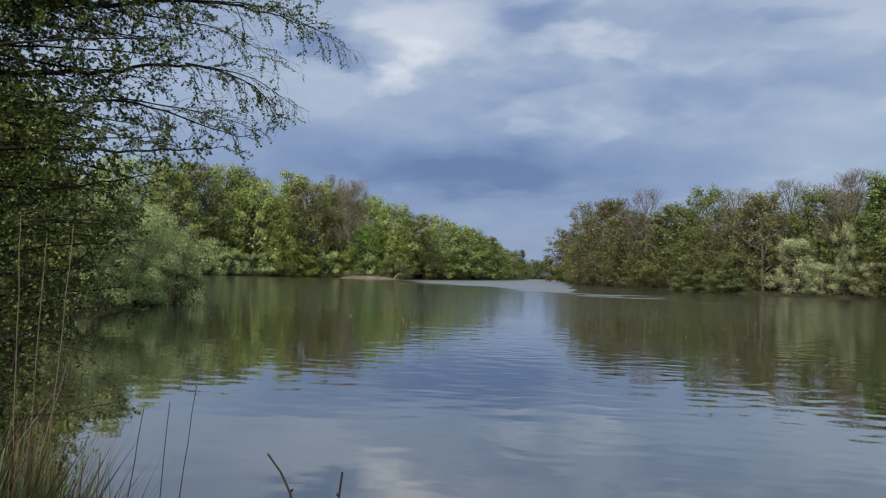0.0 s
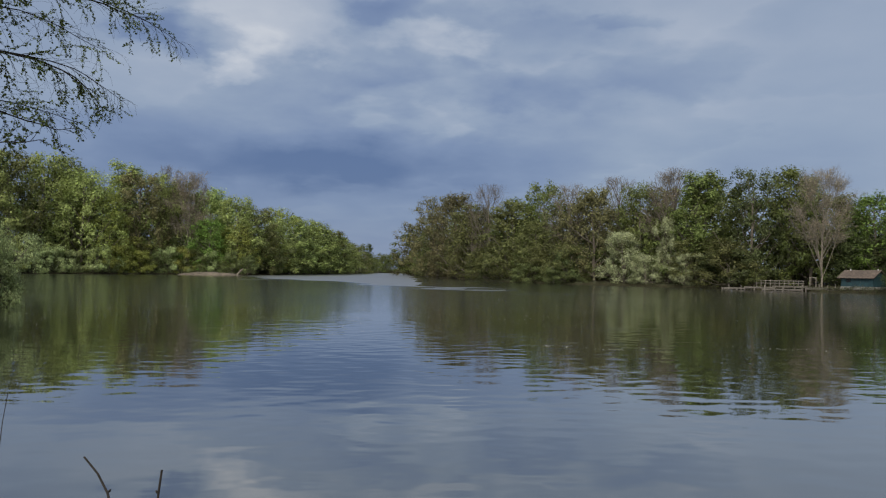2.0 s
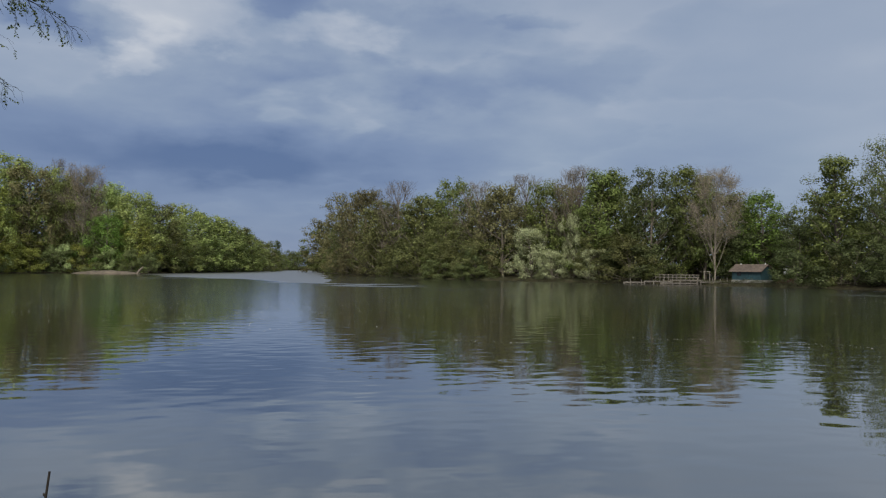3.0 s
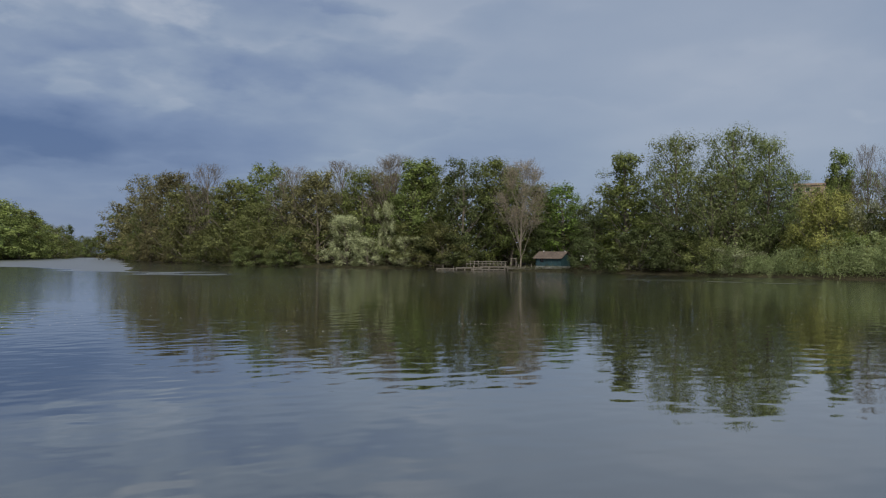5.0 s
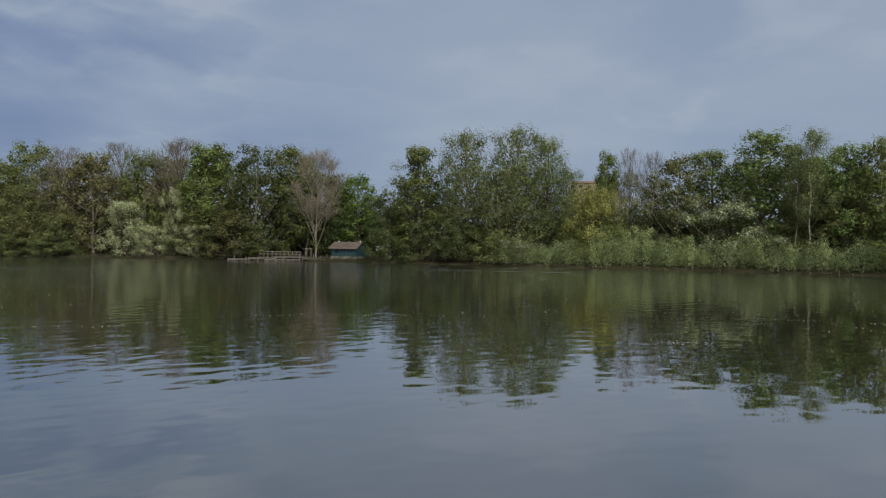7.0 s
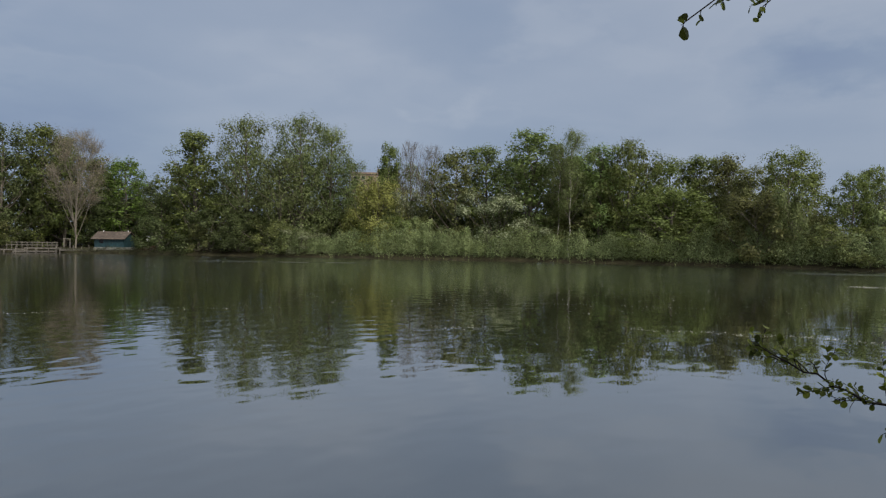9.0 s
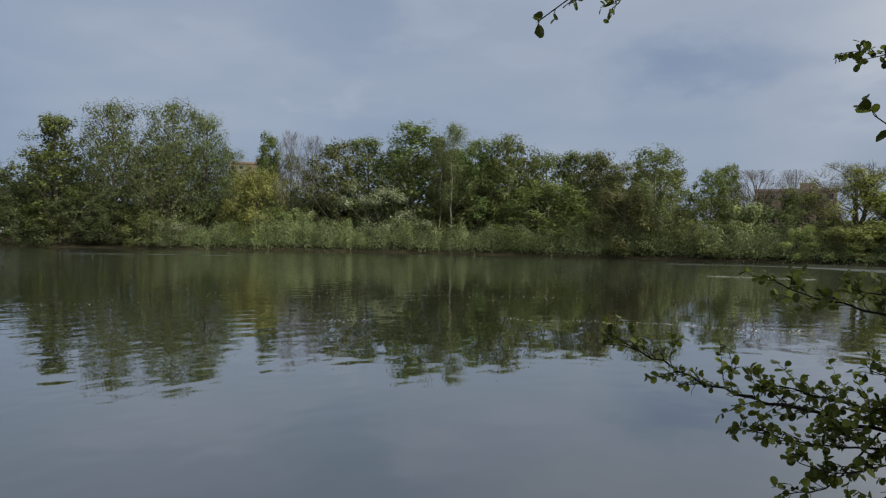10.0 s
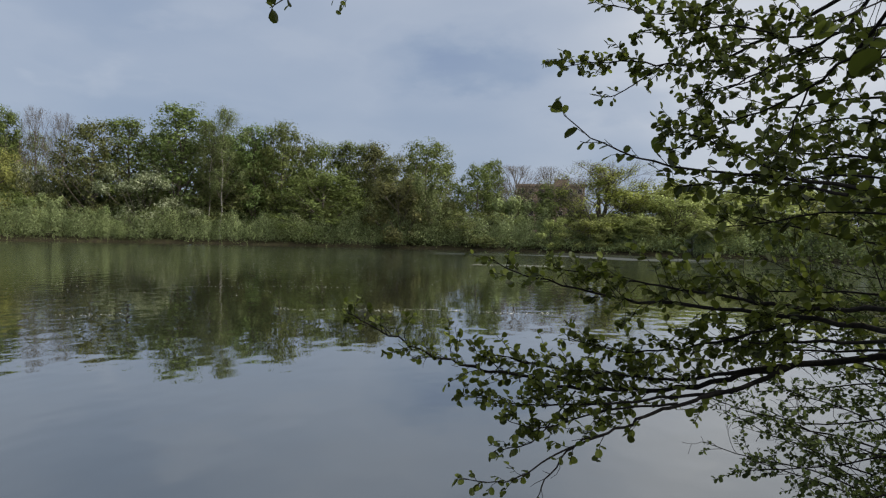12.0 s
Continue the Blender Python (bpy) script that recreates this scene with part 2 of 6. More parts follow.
class Geo:
    """Gathers points and faces for one mesh."""

    def __init__(self):
        self.v, self.f, self.n, self.shade = [], [], 0, []

    def add(self, verts, faces):
        self.v.append(np.asarray(verts, float).reshape(-1, 3))
        self.f.extend((np.asarray(faces) + self.n).tolist())
        self.n += len(self.v[-1])
        return self

    def tubes(self, p0, p1, r0, r1, sides=4):
        p0, p1 = np.asarray(p0, float).reshape(-1, 3), np.asarray(p1, float).reshape(-1, 3)
        r0, r1 = np.broadcast_to(r0, len(p0)), np.broadcast_to(r1, len(p0))
        d = p1 - p0
        d = d / np.maximum(np.linalg.norm(d, axis=1, keepdims=True), 1e-9)
        side = np.where(np.abs(d[:, 2:3]) < 0.9, np.array([[0, 0, 1.0]]), np.array([[1.0, 0, 0]]))
        a = np.cross(d, side)
        a /= np.linalg.norm(a, axis=1, keepdims=True)
        b = np.cross(d, a)
        ang = np.arange(sides) * 2 * np.pi / sides
        ring = a[:, None] * np.cos(ang)[None, :, None] + b[:, None] * np.sin(ang)[None, :, None]
        lo, hi = p0[:, None] + ring * r0[:, None, None], p1[:, None] + ring * r1[:, None, None]
        verts = np.stack([lo, hi], 1).reshape(-1, 3)
        i = np.arange(sides)
        face = np.stack([i, (i + 1) % sides, sides + (i + 1) % sides, sides + i], 1)
        return self.add(verts, (face[None] + (np.arange(len(p0)) * 2 * sides)[:, None, None]).reshape(-1, 4))

    def pipe(self, pts, radii, sides=6):
        """One bent, tapering tube through the points."""
        pts = np.asarray(pts, float)
        radii = np.broadcast_to(radii, len(pts))
        t = np.gradient(pts, axis=0)
        t /= np.maximum(np.linalg.norm(t, axis=1, keepdims=True), 1e-9)
        ref = np.array([0, 0, 1.0]) if abs(t[0, 2]) < 0.8 else np.array([1.0, 0, 0])
        a = np.cross(t, ref)
        a /= np.linalg.norm(a, axis=1, keepdims=True)
        b = np.cross(t, a)
        ang = np.arange(sides) * 2 * np.pi / sides
        verts = pts[:, None] + (a[:, None] * np.cos(ang)[None, :, None] + b[:, None] * np.sin(ang)[None, :, None]) * radii[:, None, None]
        i = np.arange(sides)
        face = np.stack([i, (i + 1) % sides, sides + (i + 1) % sides, sides + i], 1)
        faces = (face[None] + (np.arange(len(pts) - 1) * sides)[:, None, None]).reshape(-1, 4)
        return self.add(verts.reshape(-1, 3), faces)

    def leaves(self, at, along, long, wide, face=None):
        """Diamond leaves, folded a little on the midrib; face: the way their upper sides lean."""
        at, along = np.asarray(at, float), np.asarray(along, float)
        along = along / np.maximum(np.linalg.norm(along, axis=1, keepdims=True), 1e-9)
        side = np.cross(along, rng.normal(size=at.shape) if face is None else face)
        side /= np.maximum(np.linalg.norm(side, axis=1, keepdims=True), 1e-9)
        up = np.cross(side, along)
        long, wide = np.broadcast_to(long, len(at))[:, None], np.broadcast_to(wide, len(at))[:, None]
        mid = at + along * long * 0.45 + up * wide * 0.18
        verts = np.stack([at, mid + side * wide * 0.5, at + along * long, mid - side * wide * 0.5], 1)
        return self.add(verts.reshape(-1, 3), np.arange(len(at) * 4).reshape(-1, 4))

    def flecks(self, at, along, long, wide, face, shade=None):
        """Small pointed leaves for plants far off; shade: the way their clump faces there."""
        along = along / np.maximum(np.linalg.norm(along, axis=1, keepdims=True), 1e-9)
        side = np.cross(along, face)
        side /= np.maximum(np.linalg.norm(side, axis=1, keepdims=True), 1e-9)
        long, wide = np.broadcast_to(long, len(at))[:, None], np.broadcast_to(wide, len(at))[:, None]
        verts = np.stack([at + side * wide * 0.5, at + along * long, at - side * wide * 0.5], 1)
        if shade is not None:
            shade = shade / np.maximum(np.linalg.norm(shade, axis=1, keepdims=True), 1e-9)
            away = (np.cross(verts[:, 1] - verts[:, 0], verts[:, 2] - verts[:, 0]) * shade).sum(1) < 0
            verts[away] = verts[away][:, ::-1]
            self.shade.append(np.repeat(shade, 3, 0))
        return self.add(verts.reshape(-1, 3), np.arange(len(at) * 3).reshape(-1, 3))

    def box(self, lo, hi, turn=0.0):
        lo, hi = np.asarray(lo, float), np.asarray(hi, float)
        v = np.array([[(lo, hi)[i][0], (lo, hi)[j][1], (lo, hi)[k][2]] for k in (0, 1) for j in (0, 1) for i in (0, 1)])
        return self.add(v, [[0, 2, 3, 1], [4, 5, 7, 6], [0, 1, 5, 4], [2, 6, 7, 3], [0, 4, 6, 2], [1, 3, 7, 5]])

    def mesh(self, name, smooth=False):
        me = bpy.data.meshes.new(name)
        me.from_pydata(np.concatenate(self.v).tolist(), [], self.f)
        if smooth or self.shade:
            me.shade_smooth()
        if self.shade:
            me.normals_split_custom_set_from_vertices(np.concatenate(self.shade).tolist())
        return me


def part(name, shape, mat, parent=None, label="", smooth=False):
    me = shape.mesh(name, smooth) if isinstance(shape, Geo) else shape
    if not me.materials:
        me.materials.append(mat)
    ob = new(name, me)
    ob.parent = parent
    return tagged(ob, label)


# ---- the lake, its shore and the land ----
SHORE = np.array([
    (-1.5, 2.6), (-3.8, 4.6), (-7.4, 8), (-14.5, 17), (-21, 30), (-24.5, 47), (-34, 62), (-70, 120), (-92, 180), (-83, 196), (-66, 222),
    (-46, 221), (-40, 260), (-30, 320), (-20, 420), (-14, 520), (-2, 525), (3, 430), (3, 330), (9, 250), (17, 200), (23, 174),
    (32, 155), (42, 146), (50, 137), (57, 129), (64, 121), (70, 112), (74, 98), (78, 84), (85, 66), (91, 48), (93, 30), (92, 13),
    (89, 0), (85, -12), (76, -26), (62, -38), (42, -40), (18, -25), (9, -13), (5, -6.5), (3, -2), (1.6, 1.2)])


def from_shore(p):
    """Metres from the waterline, over land positive."""
    p = np.asarray(p, float)
    a, b = SHORE, np.roll(SHORE, -1, 0)
    e = b - a
    best, inside = np.full(len(p), 1e9), np.zeros(len(p), bool)
    for i in range(len(a)):
        w = p - a[i]
        s = np.clip((w @ e[i]) / (e[i] @ e[i]), 0, 1)
        best = np.minimum(best, np.linalg.norm(w - s[:, None] * e[i], axis=1))
        cross = (a[i, 1] > p[:, 1]) != (b[i, 1] > p[:, 1])
        if a[i, 1] != b[i, 1]:
            inside ^= cross & (p[:, 0] < a[i, 0] + (p[:, 1] - a[i, 1]) * e[i, 0] / e[i, 1])
    return np.where(inside, -best, best)


def land_height(p):
    d = from_shore(p)
    wob = np.array([noise.noise(Vector((x * 0.15, y * 0.15, 0.5))) for x, y in p])
    near = np.clip(1 - np.hypot(p[:, 0], p[:, 1]) / 9.0, 0, 1)
    rise = np.where(d > 0, 0.06 + 0.30 * np.clip(d / 0.8, 0, 1) + 0.5 * np.clip(d / 14, 0, 1) + 0.012 * np.clip(d - 6, 0, 150), np.clip(d * 0.45, -1.6, 0) - 0.05)
    return rise + np.where(d > 0, 0.12 * wob * np.clip(d, 0, 1) + 0.35 * near * np.clip(d / 1.2, 0, 1), 0)


def build_land():
    radii = np.concatenate([[0.0], np.linspace(0.5, 12, 24), np.geomspace(12.6, 70, 40), np.arange(71.5, 260, 2.0), np.geomspace(262, 560, 60), np.geomspace(600, 4500, 12)])
    turns = np.radians(np.arange(0, 360, 1.5))
    x = (radii[:, None] * np.sin(turns)).ravel()
    y = (radii[:, None] * np.cos(turns)).ravel()
    p = np.stack([x, y], 1)
    z = land_height(p)
    n, m = len(turns), len(radii)
    i, j = np.meshgrid(np.arange(m - 1), np.arange(n), indexing="ij")
    q = np.stack([i * n + j, (i + 1) * n + j, (i + 1) * n + (j + 1) % n, i * n + (j + 1) % n], -1).reshape(-1, 4)
    g = Geo().add(np.column_stack([p, z]), q)
    return tagged(part("ground", g, SOIL, smooth=True), "dark woodland soil sloping down to the lake", "ground", kind="structure")


ground = build_land()

wm, wmt, wb = material("lake water", 0.01)
wb.inputs["Base Color"].default_value = (0.020, 0.022, 0.013, 1)
wb.inputs["IOR"].default_value = 2.8
wb.inputs["Specular IOR Level"].default_value = 0.5
wb.inputs["Coat Weight"].default_value, wb.inputs["Coat Roughness"].default_value = 0.6, 0.01
wave_a = noise_node(wmt, 1.5, 1.2, 0.42, (0.7, 1.0, 1.0))
wave_b = noise_node(wmt, 3.2, 2.0, 0.5, (0.6, 1.0, 1.0))
wave_c = noise_node(wmt, 0.035, 2.0, 0.5, (0.6, 1.6, 1.0))
w1 = wmt.nodes.new("ShaderNodeMath")
w1.operation = "MULTIPLY_ADD"
wmt.links.new(wave_b.outputs[0], w1.inputs[0])
w1.inputs[1].default_value = 0.09
wmt.links.new(wave_a.outputs[0], w1.inputs[2])
calm = ramp_node(wmt, ((0.36, (0.25, 0.25, 0.25)), (0.66, (1.0, 1.0, 1.0))))
wmt.links.new(wave_c.outputs[0], calm.inputs[0])
w2 = wmt.nodes.new("ShaderNodeMath")
w2.operation = "MULTIPLY"
wmt.links.new(w1.outputs[0], w2.inputs[0])
wmt.links.new(calm.outputs[0], w2.inputs[1])
# sheltered by the near bank, wind-ruffled farther out and on the far reach
w_at = wmt.nodes.new("ShaderNodeTexCoord")
w_len = wmt.nodes.new("ShaderNodeVectorMath")
w_len.operation = "LENGTH"
wmt.links.new(w_at.outputs["Object"], w_len.inputs[0])
w_open = wmt.nodes.new("ShaderNodeMapRange")
for k, v in enumerate((8.0, 50.0, 0.75, 1.0)):
    w_open.inputs[k + 1].default_value = v
wmt.links.new(w_len.outputs["Value"], w_open.inputs[0])
w3 = wmt.nodes.new("ShaderNodeMath")
w3.operation = "MULTIPLY"
wmt.links.new(w2.outputs[0], w3.inputs[0])
wmt.links.new(w_open.outputs[0], w3.inputs[1])
w_xyz = wmt.nodes.new("ShaderNodeSeparateXYZ")
wmt.links.new(w_at.outputs["Object"], w_xyz.inputs[0])


def wmath(op, *ins, clamp=False):
    n = wmt.nodes.new("ShaderNodeMath")
    n.operation, n.use_clamp = op, clamp
    for i, v in enumerate(ins):
        if isinstance(v, (int, float)):
            n.inputs[i].default_value = v
        else:
            wmt.links.new(v, n.inputs[i])
    return n.outputs[0]


def wrange(v, a, b, lo, hi):
    n = wmt.nodes.new("ShaderNodeMapRange")
    n.interpolation_type = "SMOOTHSTEP"
    wmt.links.new(v, n.inputs[0])
    for k, x in enumerate((a, b, lo, hi)):
        n.inputs[k + 1].default_value = x
    return n.outputs[0]


# the fine ruffle grows away from the sheltered bank
ruffle = wrange(w_len.outputs["Value"], 12.0, 60.0, 0.015, 0.115)
# wind on the open channel between the two woods
slant = wmath("DIVIDE", w_xyz.outputs[0], wmath("MAXIMUM", w_xyz.outputs[1], 1.0))
streak = noise_node(wmt, 0.04, 4.0, 0.6, (0.5, 1.0, 1.0))
edge = wmath("ADD", wmath("MULTIPLY", slant, -230.0), wmath("MULTIPLY", wmath("MULTIPLY", slant, slant), 900.0))
past = wmath("SUBTRACT", wmath("ADD", w_len.outputs["Value"], wmath("MULTIPLY", wmath("SUBTRACT", streak.outputs[0], 0.5), 90.0)), wmath("ADD", edge, 102.0))
deep_run = wmath("SUBTRACT", past, wrange(wmath("ADD", slant, wmath("MULTIPLY", streak.outputs[0], 0.05)), 0.02, 0.05, 420.0, 10.0))
channel = wmath("MULTIPLY", wrange(past, 0.0, 16.0, 0.0, 0.33), wmath("MULTIPLY", wrange(deep_run, 0.0, 6.0, 1.0, 0.0), wmath("MULTIPLY", wrange(slant, -0.24, -0.17, 0.0, 1.0), wrange(slant, 0.12, 0.17, 1.0, 0.0))))
# faint bands of wind off the wooded point
waver = noise_node(wmt, 0.022, 3.0, 0.5)
ring = wmath("ABSOLUTE", wmath("SUBTRACT", wmath("ADD", w_len.outputs["Value"], wmath("MULTIPLY", waver.outputs[0], 46.0)), 104.0))
band = wmath("MULTIPLY", wrange(ring, 0.2, 4.0, 0.17, 0.0), wrange(streak.outputs[0], 0.44, 0.60, 0.0, 1.0))
band = wmath("MULTIPLY", band, wrange(slant, 0.12, 0.2, 0.0, 1.0))
wind = noise_node(wmt, 0.030, 4.0, 0.55, (0.6, 1.5, 1.0))
w4 = wmt.nodes.new("ShaderNodeMath")
w4.operation = "ADD"
wmt.links.new(wmath("ADD", ruffle, wrange(wind.outputs[0], 0.60, 0.68, 0.0, 0.12)), w4.inputs[0])
wmt.links.new(wmath("MAXIMUM", channel, band), w4.inputs[1])
wmt.links.new(w4.outputs[0], wb.inputs["Roughness"])
w_bump = bump_node(wmt, wb, w3.outputs[0], 1.0, 0.024)
wmt.links.new(w_bump.outputs[0], wb.inputs["Coat Normal"])
wmt.links.new(w4.outputs[0], wb.inputs["Coat Roughness"])
water = Geo().add([(-160, -90, 0), (190, -90, 0), (190, 560, 0), (-160, 560, 0)], [[0, 1, 2, 3]])
tagged(part("water", water, wm), "still lake water with faint ripples mirroring sky and trees", "lake", kind="structure")

# ---- trees ----


def curve(p, q, sag, n=5):
    """A bent line from p to q, pushed by sag in its middle."""
    s = np.linspace(0, 1, n)[:, None]
    return np.asarray(p) * (1 - s) + np.asarray(q) * s + np.asarray(sag) * (4 * s * (1 - s))


def in_ball(n):
    v = rng.normal(size=(n, 3))
    return v / np.linalg.norm(v, axis=1, keepdims=True) * rng.random((n, 1)) ** 0.45


def tree_meshes(seed, bark, leaf, tall=18.0, wide=9.0, base=0.04, lobes=38, clumps=5, leaves=19, size=0.39, lobe_r=1.55, clump_r=0.95, droop=0.0,
                twigs=0, spread=0.9, trunk_r=0.26, stems=1, belly=0.5, rise=1.0, limb_r=0.55, limb_bark=None, core=700, few=1):
    """Trunk with limbs, and crown, of a tree that high and wide."""
    global rng
    rng = np.random.default_rng(seed)
    wood, crown = Geo(), Geo()
    tips, hearts = [], []
    for s in range(stems):
        lean = rng.normal(size=2) * (0.25 if stems == 1 else 0.14 * wide)
        zs = np.linspace(-0.4, tall * 0.9, 9)
        up = np.maximum(zs / tall, 0) ** 1.3
        trunk = np.column_stack([lean[0] * up + rng.normal(size=9) * 0.10, lean[1] * up + rng.normal(size=9) * 0.10, zs])
        rad = trunk_r * np.linspace(1.15, 0.12, 9) / math.sqrt(stems)
        wood.pipe(trunk, rad, 6)
        n = lobes // stems
        for k in range(n):
            u = base + (1 - base) * ((k + 0.5) / n) ** 0.9
            profile = math.sin(math.pi * min(1, max(0.02, ((u - base) / (1 - base)) ** belly * 0.93 + 0.05))) ** 0.5
            r = wide / 2 * profile * spread * rng.uniform(0.5, 1.0)
            a = k * 2.4 + rng.uniform(-0.5, 0.5) + s
            lr = lobe_r * rng.uniform(0.65, 1.3)
            z = min(max(tall * u + rng.normal() * 0.4, lr * 0.6), tall - lr * 0.7)
            c = np.array([r * math.cos(a) + lean[0] * u, r * math.sin(a) + lean[1] * u, z])
            z0 = max(tall * 0.05, c[2] - r * rise * rng.uniform(0.7, 1.3) - 0.05 * tall)
            p0 = np.array([np.interp(z0, zs, trunk[:, 0]), np.interp(z0, zs, trunk[:, 1]), z0])
            limb = curve(p0, c, (0, 0, -0.12 * r), 4)
            r0 = np.interp(z0, zs, rad) * limb_r + 0.02
            if k % few == 0:
                wood.pipe(limb, np.linspace(r0, 0.03, 4), 3)
            m = clumps + int(rng.integers(-1, 2))
            pts = c + in_ball(m) * (lr, lr, lr * 0.95)
            src = limb[rng.integers(2, 4, m)]
            if k % few == 0:
                wood.tubes(src[::3], pts[::3], 0.028, 0.010, 3)
            tips.append(pts)
            hearts.append(np.repeat(c[None], m, 0))
            if twigs:
                q = np.repeat(pts, twigs, 0)
                outward = q - (0, 0, tall * 0.35)
                outward /= np.linalg.norm(outward, axis=1, keepdims=True)
                e = q + outward * rng.uniform(0.3, 1.1, (len(q), 1)) + rng.normal(size=q.shape) * 0.38
                e[:, 2] = np.minimum(e[:, 2], tall)
                start = np.repeat(src, twigs, 0) * 0.4 + q * 0.6
                wood.tubes(start, e, 0.015, 0.006, 3)
                fork = start * 0.45 + e * 0.55
                wood.tubes(fork, fork + (e - start) * 0.35 + rng.normal(size=q.shape) * 0.22, 0.010, 0.005, 3)
    tips, hearts = np.concatenate(tips), np.concatenate(hearts)
    q, h = np.repeat(tips, 2 * leaves, 0), np.repeat(hearts, 2 * leaves, 0)
    out = in_ball(len(q)) * (clump_r, clump_r, clump_r * 0.9)
    if droop:
        # leaves hang on a few trailing shoots of each clump
        shoots = in_ball(len(tips) * 9).reshape(len(tips), 9, 3) * clump_r
        pick = rng.integers(0, 9, (len(tips), 2 * leaves))
        own = shoots[np.arange(len(tips))[:, None], pick].reshape(-1, 3)
        out = own + rng.normal(size=own.shape) * (0.16, 0.16, 0.3)
    at = q + out
    if droop:
        at[:, 2] -= np.minimum(rng.exponential(droop, len(at)), 4 * droop)
        at[:, 2] = np.maximum(at[:, 2], 0.3)
    round_way = (at - h) / lobe_r * 0.9 + out / clump_r * 0.55 + (0, 0, 0.35)
    axis = (at - (0, 0, tall * 0.45)) / (wide * 0.5, wide * 0.5, tall * 0.5)
    round_way += axis * 0.35
    face = round_way + rng.normal(size=q.shape) * 0.55
    along = np.cross(face, rng.normal(size=q.shape)) + np.array([0, 0, -0.25 - 0.9 * (droop > 0)])
    deep = np.linalg.norm(at - h, axis=1) / (lobe_r + clump_r)
    s = size * 0.74 * rng.uniform(0.6, 1.3, len(at)) * np.interp(deep, [0.2, 0.75], [1.45, 0.62])
    crown.flecks(at, along, s, s * (0.45 if droop else 0.72), face, round_way + rng.normal(size=q.shape) * 0.42)
    # the leafy inside of the crown, which closes the gaps between its limbs
    if core:
        u = rng.random(core) ** 0.8
        bulge = np.sin(np.pi * np.clip(u ** belly * 0.93 + 0.05, 0.02, 1)) ** 0.5 * wide / 2 * spread
        turn = rng.random(core) * 2 * np.pi
        r = bulge * 0.72 * rng.random(core) ** 0.5
        at = np.column_stack([r * np.cos(turn), r * np.sin(turn), tall * (base + (0.88 - base) * u)])
        way = np.column_stack([np.cos(turn), np.sin(turn), np.full(core, 0.3)])
        s = size * rng.uniform(0.7, 1.35, core)
        crown.flecks(at, rng.normal(size=at.shape), s, s * 0.8, way + rng.normal(size=at.shape) * 0.6, way + rng.normal(size=at.shape) * 0.2)
    cm = crown.mesh("crown")
    cm.materials.append(leaf)
    tm = wood.mesh("trunk", True)
    tm.materials.append(bark)
    if limb_bark:
        tm.materials.append(limb_bark)
        for face in tm.polygons[48:]:
            face.material_index = 1
    return tm, cm, tall, wide


